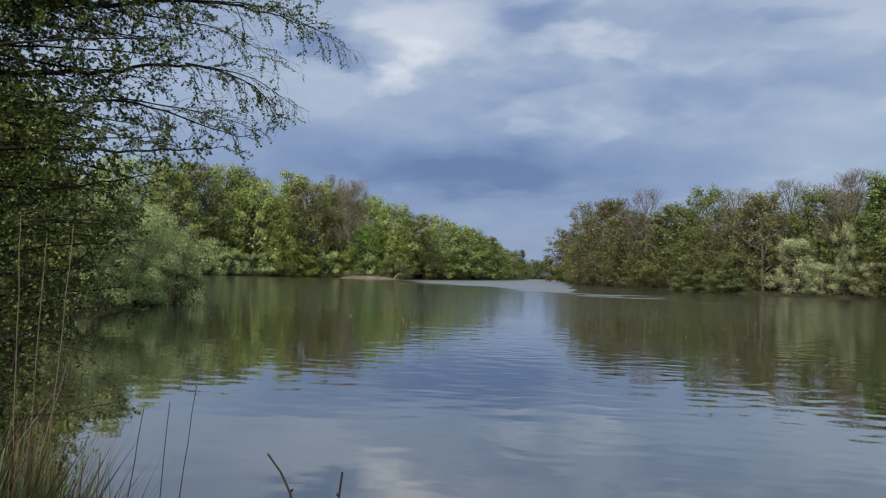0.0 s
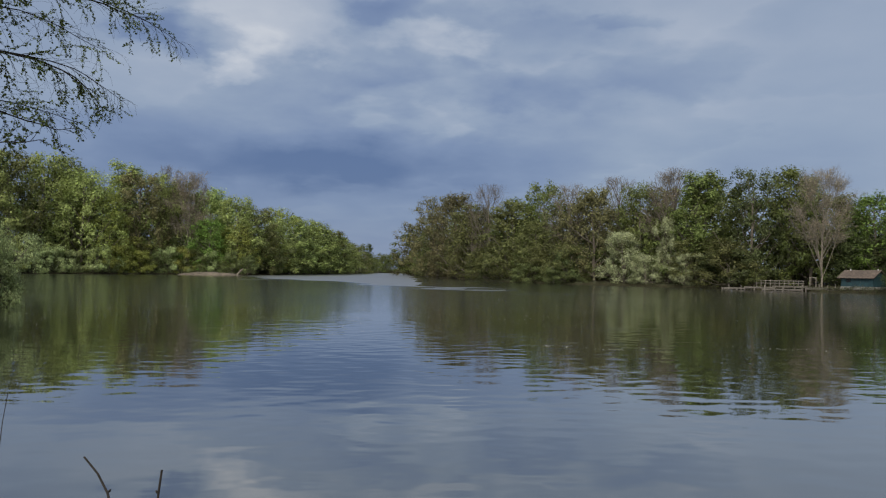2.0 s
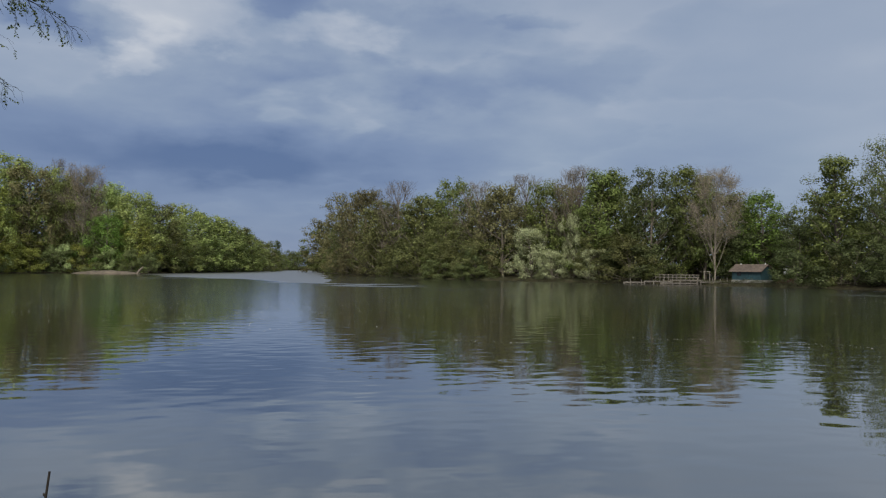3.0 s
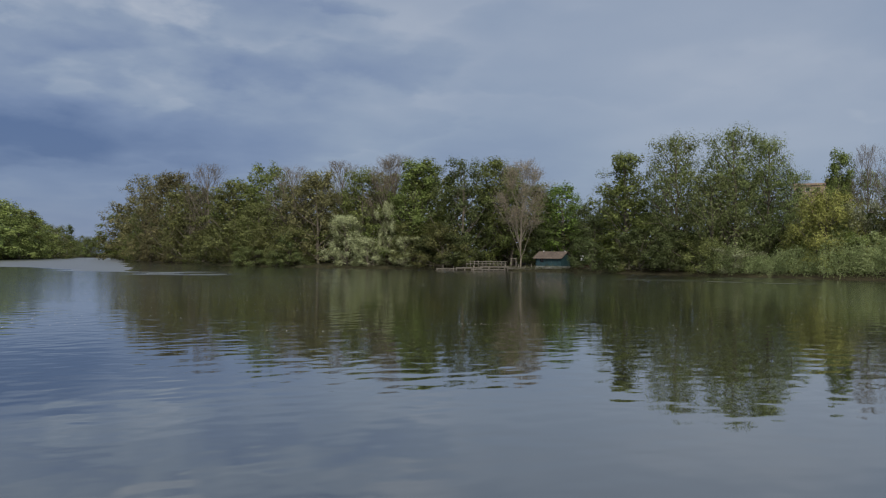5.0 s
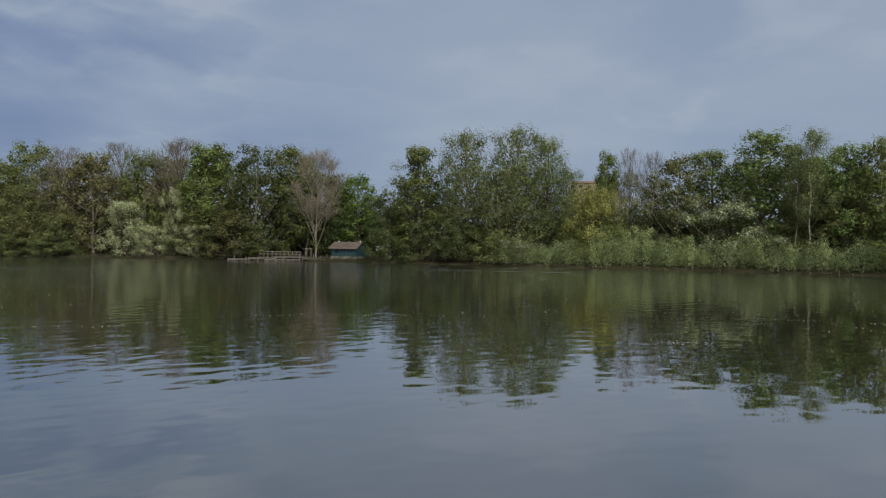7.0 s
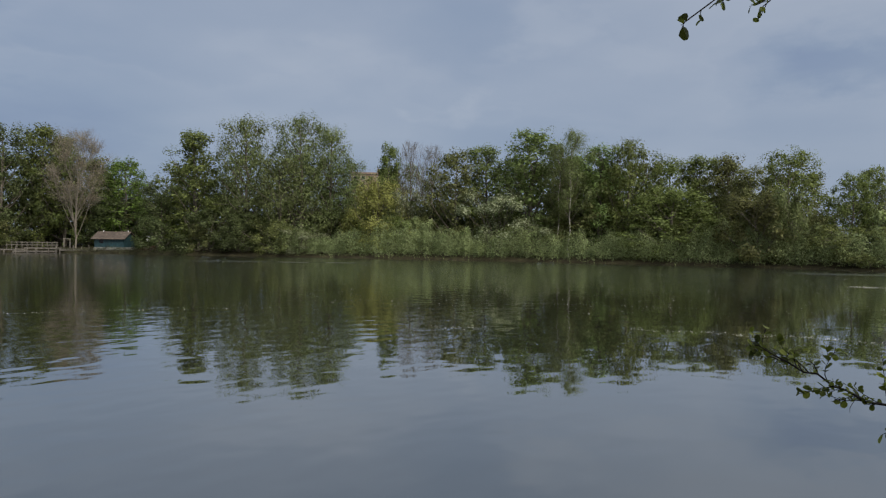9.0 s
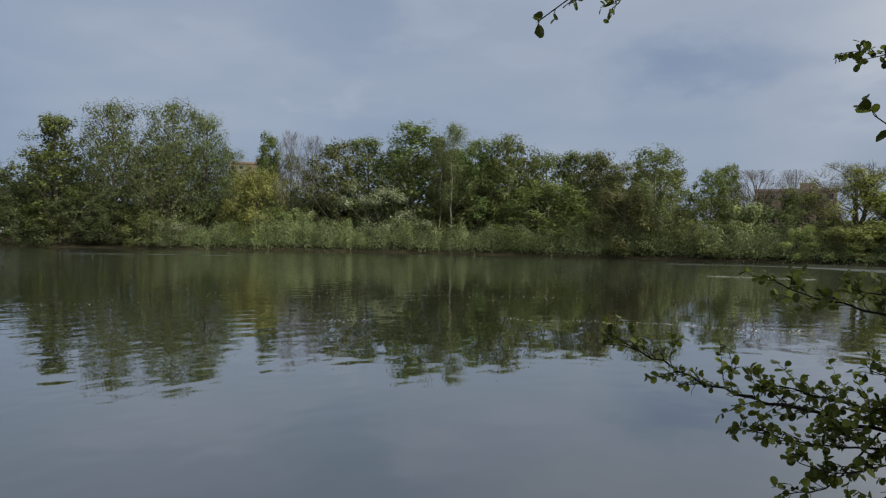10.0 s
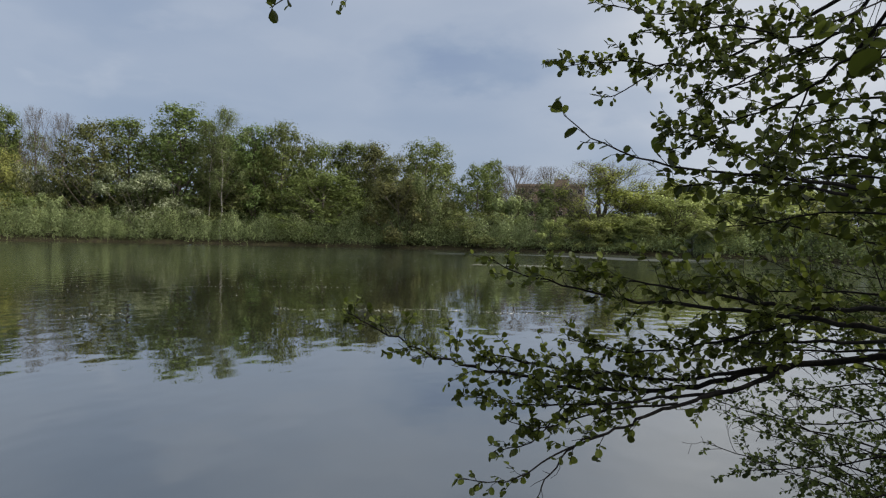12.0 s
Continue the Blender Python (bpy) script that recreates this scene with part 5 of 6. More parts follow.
for a, b, c, d in (((117, -11, 3.3), (112, -12.5, 3.5), (108.5, -13, 3.6), (105, -12.4, 3.7)), ((117, -13, 3.2), (112.5, -15, 3.4), (109, -16, 3.5), (106, -16.4, 3.6)), ((117, -9, 3.5), (112.5, -9.8, 3.7), (109, -10.6, 3.9), (106, -11, 4.0)),
                   ((118, -15, 3.1), (113.5, -17, 3.2), (111, -18, 3.3), (108.5, -18.6, 3.4)), ((118, -10, 3.6), (114, -11, 3.8), (111, -11.6, 4.0), (108.5, -11.8, 4.1)), ((118, -6, 3.9), (113, -4.5, 4.2), (109, -3, 4.4), (106, -1.5, 4.6)),
                   ((118, 0, 4.0), (113, 2.5, 4.3), (109, 4, 4.6), (106, 5, 4.8)), ((118, 3, 4.1), (114, 5, 4.4), (111, 6.5, 4.6), (108, 7.5, 4.7)), ((118, -4, 4.0), (114, -6, 4.2), (110, -6.5, 4.4), (106.5, -6, 4.6)), ((118, -3, 4.4), (114, -3, 4.6), (110, -2, 4.8), (107, -1, 5.0)), ((118, -2, 4.2), (114, 0, 4.5), (111, 2, 4.7), (108.5, 3.5, 4.9))):
    spray.limb([(2.6, -3.1, 0.30), (2.75, -2.6, 1.0), off(*a), off(*b), off(*c), off(*d)], 0.009, 0.002, 24 if a[1] < -7 else 60, 0.34 if a[1] < -7 else 0.5, 0.021, start=0.35, bare=0.3, droop=-0.01)
near_tree("hazel_shrub", spray, SPRAY_LEAF, "slender shrub with small light green leaves on the bank", 0)

# Birch-like tree hanging over the water on the other side
hang = Growth(63)
hang.limb([(-7.3, 5.6, 0.4), (-7.2, 5.8, 2.0), (-6.9, 6.0, 3.6), (-6.6, 6.3, 5.2), (-6.3, 6.6, 7.0), (-6.1, 6.9, 9.0)], 0.16, 0.04, 10, 1.4, 0.06, start=0.35, order=2, every=0.3)
for pts, r0, twigs, long, droop, bare in (
        ([(-6.6, 6.3, 4.9), (-5.97, 7.13, 5.26), (-5.51, 7.87, 5.27), (-4.69, 8.51, 5.58), (-4.1, 9.32, 5.75), (-3.7, 9.8, 5.7), (-3.45, 10.0, 5.66)], 0.045, 30, 0.85, 0.05, 0.05),
        ([(-6.6, 6.2, 5.2), (-5.8, 7.2, 5.9), (-5.0, 8.2, 6.3), (-4.2, 9.2, 6.4), (-3.6, 9.9, 6.15)], 0.045, 30, 0.9, 0.08, 0.05),
        ([(-6.7, 6.2, 4.3), (-5.78, 6.96, 4.25), (-5.17, 7.74, 4.47), (-4.86, 8.23, 4.72), (-4.44, 8.66, 4.83), (-3.98, 9.13, 4.73), (-3.78, 9.5, 4.35)], 0.040, 34, 0.8, 0.10, 0.15),
        ([(-6.8, 6.1, 3.9), (-5.57, 7.19, 4.01), (-4.9, 7.86, 4.22), (-4.48, 8.36, 4.1), (-4.13, 8.69, 3.95), (-3.88, 8.88, 4.0)], 0.030, 26, 0.65, 0.04, 0.15),
        ([(-7.0, 5.9, 3.2), (-5.53, 6.29, 3.43), (-5.11, 6.88, 3.49), (-4.76, 7.36, 3.53), (-4.31, 8.07, 3.67), (-4.02, 8.4, 3.78)], 0.036, 34, 0.65, 0.03, 0.05),
        ([(-7.0, 5.9, 2.8), (-5.42, 6.17, 3.06), (-5.17, 6.89, 3.06), (-4.86, 7.34, 3.2), (-4.52, 7.75, 3.36)], 0.030, 34, 0.7, 0.03, 0.0),
        ([(-7.1, 5.7, 2.0), (-5.6, 5.9, 2.6), (-5.0, 6.4, 2.75), (-4.5, 7.0, 2.8)], 0.028, 30, 0.7, 0.03, 0.0),
        ([(-6.6, 6.2, 5.6), (-6.1, 6.9, 5.9), (-5.4, 7.6, 6.2), (-4.8, 8.2, 6.2)], 0.034, 34, 0.9, 0.08, 0.0),
        ([(-6.9, 6.0, 5.0), (-6.2, 6.6, 5.2), (-5.5, 7.2, 5.5), (-4.9, 7.9, 5.6), (-4.4, 8.5, 5.4)], 0.034, 34, 0.9, 0.10, 0.1),
        ([(-7.0, 5.9, 4.6), (-6.2, 6.5, 4.7), (-5.6, 7.0, 5.0), (-5.0, 7.6, 5.1)], 0.034, 34, 0.8, 0.05, 0.0),
        ([(-7.0, 5.9, 3.6), (-6.2, 6.4, 3.8), (-5.6, 6.9, 3.9), (-5.0, 7.4, 3.9)], 0.034, 34, 0.8, 0.05, 0.0)):
    hang.limb(pts, r0, 0.004, int(twigs * 1.7), long * 1.1, 0.036, start=0.06, droop=droop, order=1, every=0.13, bare=bare, lift=0.05)
for k in range(60):
    z = 1.3 + 5.4 * k / 60
    foot = np.array([-7.0 + 0.1 * z, 5.7 + 0.12 * z, z])
    way = np.array([hang.r.uniform(0.5, 1.0), hang.r.uniform(0.3, 1.0), hang.r.uniform(-0.1, 0.25)])
    tip = foot + way / np.linalg.norm(way) * hang.r.uniform(1.6, 2.9)
    hang.limb([foot, (foot + tip) / 2 + (0, 0, 0.12), tip], 0.022, 0.004, 13, 0.7, 0.042, start=0.25, droop=0.06, order=1, every=0.13, lift=0.05)
for pts in ([(-4.6, 8.6, 5.6), (-4.1, 9.3, 5.8), (-3.5, 10.0, 5.7), (-3.1, 10.5, 5.5)], [(-4.6, 8.5, 4.8), (-4.0, 9.1, 4.8), (-3.6, 9.7, 4.5)],
            [(-4.9, 7.9, 5.2), (-4.3, 8.7, 5.3), (-3.8, 9.4, 5.1)], [(-5.0, 7.7, 4.2), (-4.3, 8.5, 4.2), (-3.9, 9.0, 4.1)]):
    hang.limb(pts, 0.010, 0.003, 34, 0.75, 0.03, start=0.1, droop=0.20, order=1, every=0.16, bare=0.75, lift=-0.1)
near_tree("birch_tree", hang, BIRCH_LEAF, "half-leaved tree with thin drooping twigs over the water", 0, True)

# Dark bush at the near water's edge under it
low = Growth(71)
for k in range(12):
    foot = (-6.2 + low.r.normal() * 0.5, 5.4 + low.r.normal() * 0.5, 0.3)
    tip = (-4.9 + low.r.normal() * 0.3, 6.2 + k * 0.12 + low.r.normal() * 0.3, 0.9 + 0.17 * k + low.r.normal() * 0.15)
    mid = ((foot[0] + tip[0]) / 2 - 0.3, (foot[1] + tip[1]) / 2, max(foot[2], tip[2]) * 0.75)
    low.limb([foot, mid, tip], 0.022, 0.004, 34, 0.62, 0.042, start=0.2, droop=0.05, order=1, every=0.14)
near_tree("willow_bush", low, BIRCH_LEAF, "dark leafy bush rooted at the near water's edge", 0, True)

tagged(part("grass_tuft", blades(2600, (-7.0, 8.0), (1.4, 2.6), 0.55, 0.016, 12, 0.5), GRASS), "rank grass along the near shore", "grass", kind="stuff")

# Willow bush on the headland
for sort, az, dist, high, wide in (("headland", -28.2, 49, 4.6, 4.8), ("headland", -31.3, 44.5, 3.4, 4.8), ("headland", -34.0, 41, 3.6, 5.0), ("headland", -30.6, 50, 5.6, 5.8), ("headland", -28.4, 51, 4.3, 4.2), ("headland", -32.6, 46, 6.4, 6.0), ("headland", -35.2, 44, 7.0, 7.0), ("headland", -30.2, 47, 3.2, 4.2),
                                   ("willow", -38.5, 42, 8.5, 7.5), ("headland", -35.0, 36, 4.6, 5.0), ("shrub", -39.5, 30, 6.0, 6.0), ("shrub", -41.5, 22, 5.0, 5.0), ("lime", -41.2, 27, 8.4, 6.0)):
    plant(sort, *at_bearing(az, dist), high, wide, "bushes on the headland")

# ---- reeds and stalks ----
tagged(part("dry_reeds", blades(150, (-2.38, 2.96), (0.19, 0.22), 1.6, 0.008, 3, 0.34, 2.0), STRAW), "bleached dry reed stems crowding the near bank", "reeds", kind="stuff")
tagged(part("dry_reeds", blades(850, (-2.38, 3.12), (0.13, 0.20), 1.5, 0.012, 5, 0.30, 2.0), RUST), "rust-brown withered stems standing at the water", "reeds", kind="stuff")
tagged(part("grass_tuft", blades(3200, (-2.36, 3.08), (0.15, 0.22), 1.34, 0.015, 4, 0.30, 2.0), GRASS), "dark green grass at the foot of the reeds", "grass", kind="stuff")
tagged(part("grass_tuft", blades(1500, (0.3, -0.6), (1.3, 1.0), 0.16, 0.008, 6, 0.7), GRASS), "short trodden grass on the near bank", "grass", kind="stuff")


def stalk(pts, r0, r1, mat, name, label, joints=0):
    """A single dry stalk with its nodes."""
    line = smooth_line(pts, 14)
    line[1:-1] += np.random.default_rng(int(abs(pts[0][0]) * 1000)).normal(size=line[1:-1].shape) * r0 * 0.6
    top = new(name)
    part("stem", Geo().pipe(line, np.linspace(r0, r1, 14), 6), mat, top, smooth=True)
    for k in range(joints):
        p = line[2 + k * 3]
        part("node", Geo().pipe([p - (0, 0, 0.006), p, p + (0, 0, 0.006)], [r0 * 1.05, r0 * 1.5, r0 * 1.0], 6), mat, top)
    return tagged(top, label, "stalk", "stalks at the near water's edge")


for foot, tip in (((-2.31, 2.93, 0.45), (-2.36, 3.03, 2.56)), ((-2.42, 3.06, 0.4), (-2.40, 3.25, 2.48)), ((-2.48, 3.25, 0.4), (-2.49, 3.56, 2.55)), ((-2.48, 2.9, 0.5), (-2.19, 3.13, 1.93))):
    mid = [(a + b) / 2 + 0.02 for a, b in zip(foot, tip)]
    stalk([foot, mid, tip], 0.0038, 0.0022, STRAW, "reed_stalk", "tall bleached reed stalk at the water's edge", 3)
for foot, tip in (((-2.17, 3.36, -0.05), (-2.11, 3.62, 1.67)), ((-2.07, 3.64, -0.1), (-2.10, 3.85, 1.66)), ((-2.06, 3.65, -0.1), (-1.99, 3.92, 1.74)), ((-2.22, 3.40, -0.05), (-2.24, 3.48, 1.47)), ((-2.26, 3.36, -0.05), (-2.30, 3.44, 1.44)), ((-2.18, 3.42, -0.05), (-2.16, 3.50, 1.26))):
    mid = [(a + b) / 2 - 0.015 for a, b in zip(foot, tip)]
    stalk([foot, mid, tip], 0.0042, 0.0018, BARK_DARK, "water_stalk", "thin dark stalk rising from the shallow water")


def twig(pts, buds, label):
    line = smooth_line(pts, 16)
    top = new("twig")
    part("stem", Geo().pipe(line, np.linspace(0.010, 0.0045, 16), 6), BARK_DARK, top, smooth=True)
    for k in buds:
        d = np.array([0.012 if k % 2 else -0.012, 0.004, 0.016])
        part("bud", Geo().pipe([line[k], line[k] + d * 0.6, line[k] + d], [0.0025, 0.0055, 0.001], 5), BARK_DARK, top)
    return tagged(top, label, "twig", "twigs at the near water's edge")


twig([(-0.98, 2.75, 0.15), (-1.06, 2.95, 1.1), (-1.14, 3.10, 1.46), (-1.23, 3.20, 1.53), (-1.31, 3.22, 1.59)], (9, 11, 13), "bare dark twig leaning out over the water")
twig([(-0.90, 2.85, 0.12), (-0.97, 3.05, 1.0), (-0.98, 3.15, 1.46), (-0.97, 3.17, 1.55)], (12, 14), "short bare twig rising at the bank edge")

# ---- specks floating on the lake, and a streak of sky glint ----
speck_rng = np.random.default_rng(9)
sp = []
while len(sp) < 12000:
    az, dist = speck_rng.uniform(-32, 118), 26 + 75 * speck_rng.random() ** 0.8
    x, y = at_bearing(az, dist)
    thick = noise.noise(Vector((x * 0.035, y * 0.035, 2.0))) + 0.6 * noise.noise(Vector((x * 0.12, y * 0.12, 7.0)))
    if thick > speck_rng.uniform(-0.25, 0.55) and dist > 22 + 8 * thick:
        sp.append((x, y, 0.006))
sp = np.array(sp)
sp = sp[from_shore(sp[:, :2]) < -0.5]
# one streak of pale flecks, standing in for ripples that reflect the sky
glint_flecks = np.column_stack([52.3 + speck_rng.normal(size=1500) * 0.5, speck_rng.uniform(-1.9, 4.6, 1500), np.full(1500, 0.006)])
lines = [glint_flecks]
for first, last, away, count in ((70.5, 92.0, 21.8, 330), (55.3, 60.0, 20.9, 60), (8.0, 20.0, 24.5, 60), (24.0, 40.0, 27.5, 90), (62.0, 76.0, 30.0, 90), (86.0, 100.0, 34.0, 90)):
    t = speck_rng.random(count)
    far = away + 0.9 * np.array([noise.noise(Vector((first + k * 5.0, away, 3.0))) for k in t]) + speck_rng.normal(size=count) * 0.16
    az = np.radians(first + (last - first) * t)
    lines.append(np.column_stack([far * np.sin(az), far * np.cos(az), np.full(count, 0.006)]))
sp = np.concatenate([sp] + lines)
FLUFF_GLINT = rough_material("floating fluff and glint", ((0.3, (0.42, 0.42, 0.34)), (0.7, (0.66, 0.65, 0.58))), 30.0, 0.9, 0.2, 0.002)
turn = speck_rng.uniform(0, 6.28, len(sp))
size = speck_rng.uniform(0.008, 0.028, len(sp))
corner = np.array([(-1, -0.6, 0), (1, -0.4, 0), (0.8, 0.6, 0.25), (-0.7, 0.5, 0.1)])
rot = np.stack([np.stack([np.cos(turn), -np.sin(turn), 0 * turn], 1), np.stack([np.sin(turn), np.cos(turn), 0 * turn], 1), np.stack([0 * turn, 0 * turn, 1 + 0 * turn], 1)], 1)
sv = sp[:, None] + np.einsum("nij,kj->nki", rot, corner) * size[:, None, None]
tagged(part("fluff_and_glint", Geo().add(sv.reshape(-1, 3), np.arange(4 * len(sp)).reshape(-1, 4)), FLUFF_GLINT), "pale specks of seed fluff on the lake, and flecks for one sky-reflecting ripple streak", "fluff", kind="stuff")

# ---- hut and jetty ----
GREY_WOOD = rough_material("weathered grey planks", ((0.3, (0.07, 0.062, 0.052)), (0.7, (0.21, 0.19, 0.16))), 6.0, 0.9, 0.6, 0.01, (1, 8, 1))
TEAL = rough_material("worn teal paint", ((0.3, (0.006, 0.024, 0.030)), (0.7, (0.012, 0.046, 0.055))), 3.0, 0.7, 0.3, 0.005)
ROOFING = rough_material("brown roofing felt", ((0.3, (0.05, 0.038, 0.030)), (0.7, (0.13, 0.100, 0.080))), 3.0, 0.9, 0.5, 0.01)
PLINTH = rough_material("pale concrete", ((0.3, (0.12, 0.12, 0.105)), (0.7, (0.22, 0.22, 0.20))), 4.0, 0.9, 0.3, 0.01)
WHITE = rough_material("faded white paint", ((0.3, (0.55, 0.55, 0.53)), (0.7, (0.8, 0.8, 0.78))), 5.0, 0.6, 0.2, 0.003)
DARK_GLASS, _, dg = material("dark window glass", 0.08)
dg.inputs["Base Color"].default_value = (0.012, 0.014, 0.016, 1)
RED_WOOD = rough_material("red-brown timber", ((0.3, (0.08, 0.035, 0.025)), (0.7, (0.18, 0.085, 0.06))), 6.0, 0.85, 0.4, 0.01)


def boxes(*pairs):
    g = Geo()
    for lo, hi in pairs:
        g.box(lo, hi)
    return g


def hut(x, y, z, turn):
    top = new("hut")
    top.matrix_basis = pose(x, y, z, 0, 0, turn)
    L, D, H, R = 2.55, 1.8, 2.0, 2.85  # half length, half depth, eaves, ridge
    part("plinth", boxes(((-L - 0.08, -D - 0.08, -0.5), (L + 0.08, D + 0.08, 0.40))), PLINTH, top, "pale concrete plinth")
    part("wall", boxes(((-L, -D, 0.20), (-1.7, -D + 0.1, H)), ((-0.9, -D, 0.20), (0.5, -D + 0.1, H)), ((1.5, -D, 0.20), (L, -D + 0.1, H)),
                       ((-1.7, -D, 0.20), (-0.9, -D + 0.1, 1.05)), ((-1.7, -D, 1.75), (-0.9, -D + 0.1, H)), ((0.5, -D, 1.95), (1.5, -D + 0.1, H))), TEAL, top, "teal boarded wall")
    part("wall", boxes(((-L, D - 0.1, 0.20), (L, D, H))), TEAL, top)
    for sx in (-1, 1):
        x0, x1 = sorted((sx * L, sx * (L - 0.1)))
        g = Geo().add([(x0, -D, 0.20), (x0, D, 0.20), (x0, D, H), (x0, 0, R), (x0, -D, H), (x1, -D, 0.20), (x1, D, 0.20), (x1, D, H), (x1, 0, R), (x1, -D, H)][:10],
                      [[0, 4, 3], [0, 3, 2], [0, 2, 1], [5, 8, 9], [5, 7, 8], [5, 6, 7]])
        g.f += [[0, 1, 6, 5], [1, 2, 7, 6], [2, 3, 8, 7], [3, 4, 9, 8], [4, 0, 5, 9]]
        part("gable", g, TEAL, top)
    for sy in (-1, 1):
        v = [(-L - 0.35, sy * (D + 0.5), H - 0.28), (L + 0.35, sy * (D + 0.5), H - 0.28), (L + 0.35, 0, R + 0.08), (-L - 0.35, 0, R + 0.08)]
        g = Geo().add(v + [(a, b, c + 0.09) for a, b, c in v], [[0, 1, 2, 3], [4, 7, 6, 5], [0, 4, 5, 1], [1, 5, 6, 2], [2, 6, 7, 3], [3, 7, 4, 0]])
        slope = part("roof", g, ROOFING, top, "brown felt roof slope")
        for k in range(1, 6):
            u = k / 6
            cy, cz = sy * (D + 0.5) * (1 - u), (H - 0.28) * (1 - u) + (R + 0.08) * u + 0.09
            part("batten", boxes(((-L - 0.35, cy - 0.03, cz), (L + 0.35, cy + 0.03, cz + 0.03))), ROOFING, slope)
    win = part("window", boxes(((-1.72, -D - 0.03, 1.0), (-0.88, -D + 0.02, 1.06)), ((-1.72, -D - 0.03, 1.74), (-0.88, -D + 0.02, 1.80)), ((-1.72, -D - 0.03, 1.06), (-1.66, -D + 0.02, 1.74)), ((-0.94, -D - 0.03, 1.06), (-0.88, -D + 0.02, 1.74))), TEAL, top)
    part("pane", boxes(((-1.66, -D + 0.03, 1.06), (-0.94, -D + 0.05, 1.74))), DARK_GLASS, win)
    door = part("door", boxes(((0.52, -D + 0.02, 0.32), (1.48, -D + 0.07, 1.93))), TEAL, top)
    part("handle", boxes(((0.60, -D - 0.03, 1.05), (0.64, -D + 0.02, 1.20))), GREY_WOOD, door)
    for k, hx in enumerate((-1.9, 2.35)):
        part("roof_vent", Geo().pipe([(hx, 0, R), (hx, 0, R + 0.35)], [0.07, 0.07], 8), WHITE, top)
    return tagged(top, "small teal boathouse with brown felt roof by the jetty", "hut")


hut(73.1, 114.9, 0.55, -60)


def jetty(x, y, turn):
    top = new("jetty")
    top.matrix_basis = pose(x, y, 0, 0, 0, turn)
    decks = ((0.0, 4.8, -1.4, 0.4, 0.34), (3.6, 8.4, -2.0, 0.2, 0.55), (7.9, 13.2, -1.2, 1.4, 0.78), (13.0, 17.0, 0.4, 1.9, 0.62), (6.4, 12.6, -3.2, -1.35, 0.30), (12.9, 16.4, -2.2, 0.2, 0.52), (16.2, 19.6, -2.6, -1.2, 0.36))
    for x0, x1, y0, y1, z in decks:
        g, k = Geo(), 0
        r = random.Random(int(x0 * 10))
        while x0 + k * 0.17 < x1:
            dz = r.uniform(-0.012, 0.012)
            g.box((x0 + k * 0.17, y0 + r.uniform(-0.06, 0.06), z - 0.04 + dz), (x0 + k * 0.17 + 0.155, y1 + r.uniform(-0.06, 0.06), z + dz))
            k += 1
        deck = part("deck", g, GREY_WOOD, top, "weathered grey plank deck")
        for yy in (y0 + 0.1, y1 - 0.2):
            part("beam", boxes(((x0, yy, z - 0.20), (x1, yy + 0.1, z - 0.05))), GREY_WOOD, deck)
        n = max(2, int((x1 - x0) / 1.6))
        for i in range(n + 1):
            for yy in (y0 + 0.15, y1 - 0.15):
                px = x0 + 0.1 + (x1 - x0 - 0.2) * i / n
                part("post", Geo().pipe([(px, yy, -1.2), (px + r.uniform(-0.04, 0.04), yy, z - 0.05)], [0.07, 0.065], 7), GREY_WOOD, top)
    r = random.Random(8)
    for i in range(11):
        px = 5.4 + i * 0.72
        part("rail_post", boxes(((px, 1.2, 0.4), (px + 0.08, 1.28, 1.72 + r.uniform(-0.12, 0.1)))), GREY_WOOD, top)
    for z in (1.15, 1.58):
        part("rail", boxes(((5.3, 1.28, z), (12.8, 1.33, z + 0.09))), GREY_WOOD, top)
    for px, py, top_z in ((1.2, -1.2, 0.9), (3.1, -1.5, 0.75), (6.9, -3.0, 0.95), (9.6, -3.1, 0.8), (12.4, -2.9, 1.1), (15.0, -2.0, 1.25), (16.1, -2.1, 1.0), (18.2, -2.5, 0.95), (19.4, -1.4, 1.15), (17.3, -0.9, 1.3)):
        part("post", Geo().pipe([(px, py, -1.2), (px + r.uniform(-0.08, 0.08), py + r.uniform(-0.08, 0.08), top_z)], [0.065, 0.055], 7), GREY_WOOD, top)
    for px in (13.6, 14.5):
        part("gate_post", boxes(((px, 1.5, 0.3), (px + 0.12, 1.62, 2.35))), GREY_WOOD, top)
    part("gate_beam", boxes(((13.5, 1.48, 2.2), (14.7, 1.64, 2.3))), GREY_WOOD, top)
    return tagged(top, "weathered wooden fishing jetty with several decks and a railing", "jetty")


jetty(55.2, 126.3, -28.4)


def simple(name, pieces, x, y, z, turn, label, category):
    top = new(name)
    top.matrix_basis = pose(x, y, z, 0, 0, turn)
    for pname, g, mat in pieces:
        part(pname, g, mat, top)
    return tagged(top, label, category)


bx, by = at_bearing(34.75, 138)
simple("notice_board", [("panel", boxes(((-0.55, -0.03, 1.3), (0.55, 0.03, 2.3))), WHITE), ("post", boxes(((-0.5, 0.03, -0.4), (-0.42, 0.11, 2.2))), RED_WOOD),
                        ("post", boxes(((0.42, 0.03, -0.4), (0.5, 0.11, 2.2))), RED_WOOD)], bx, by, 0.6, -35, "white board on two brown posts beside the hut", "notice board")
bx, by = at_bearing(34.6, 134)
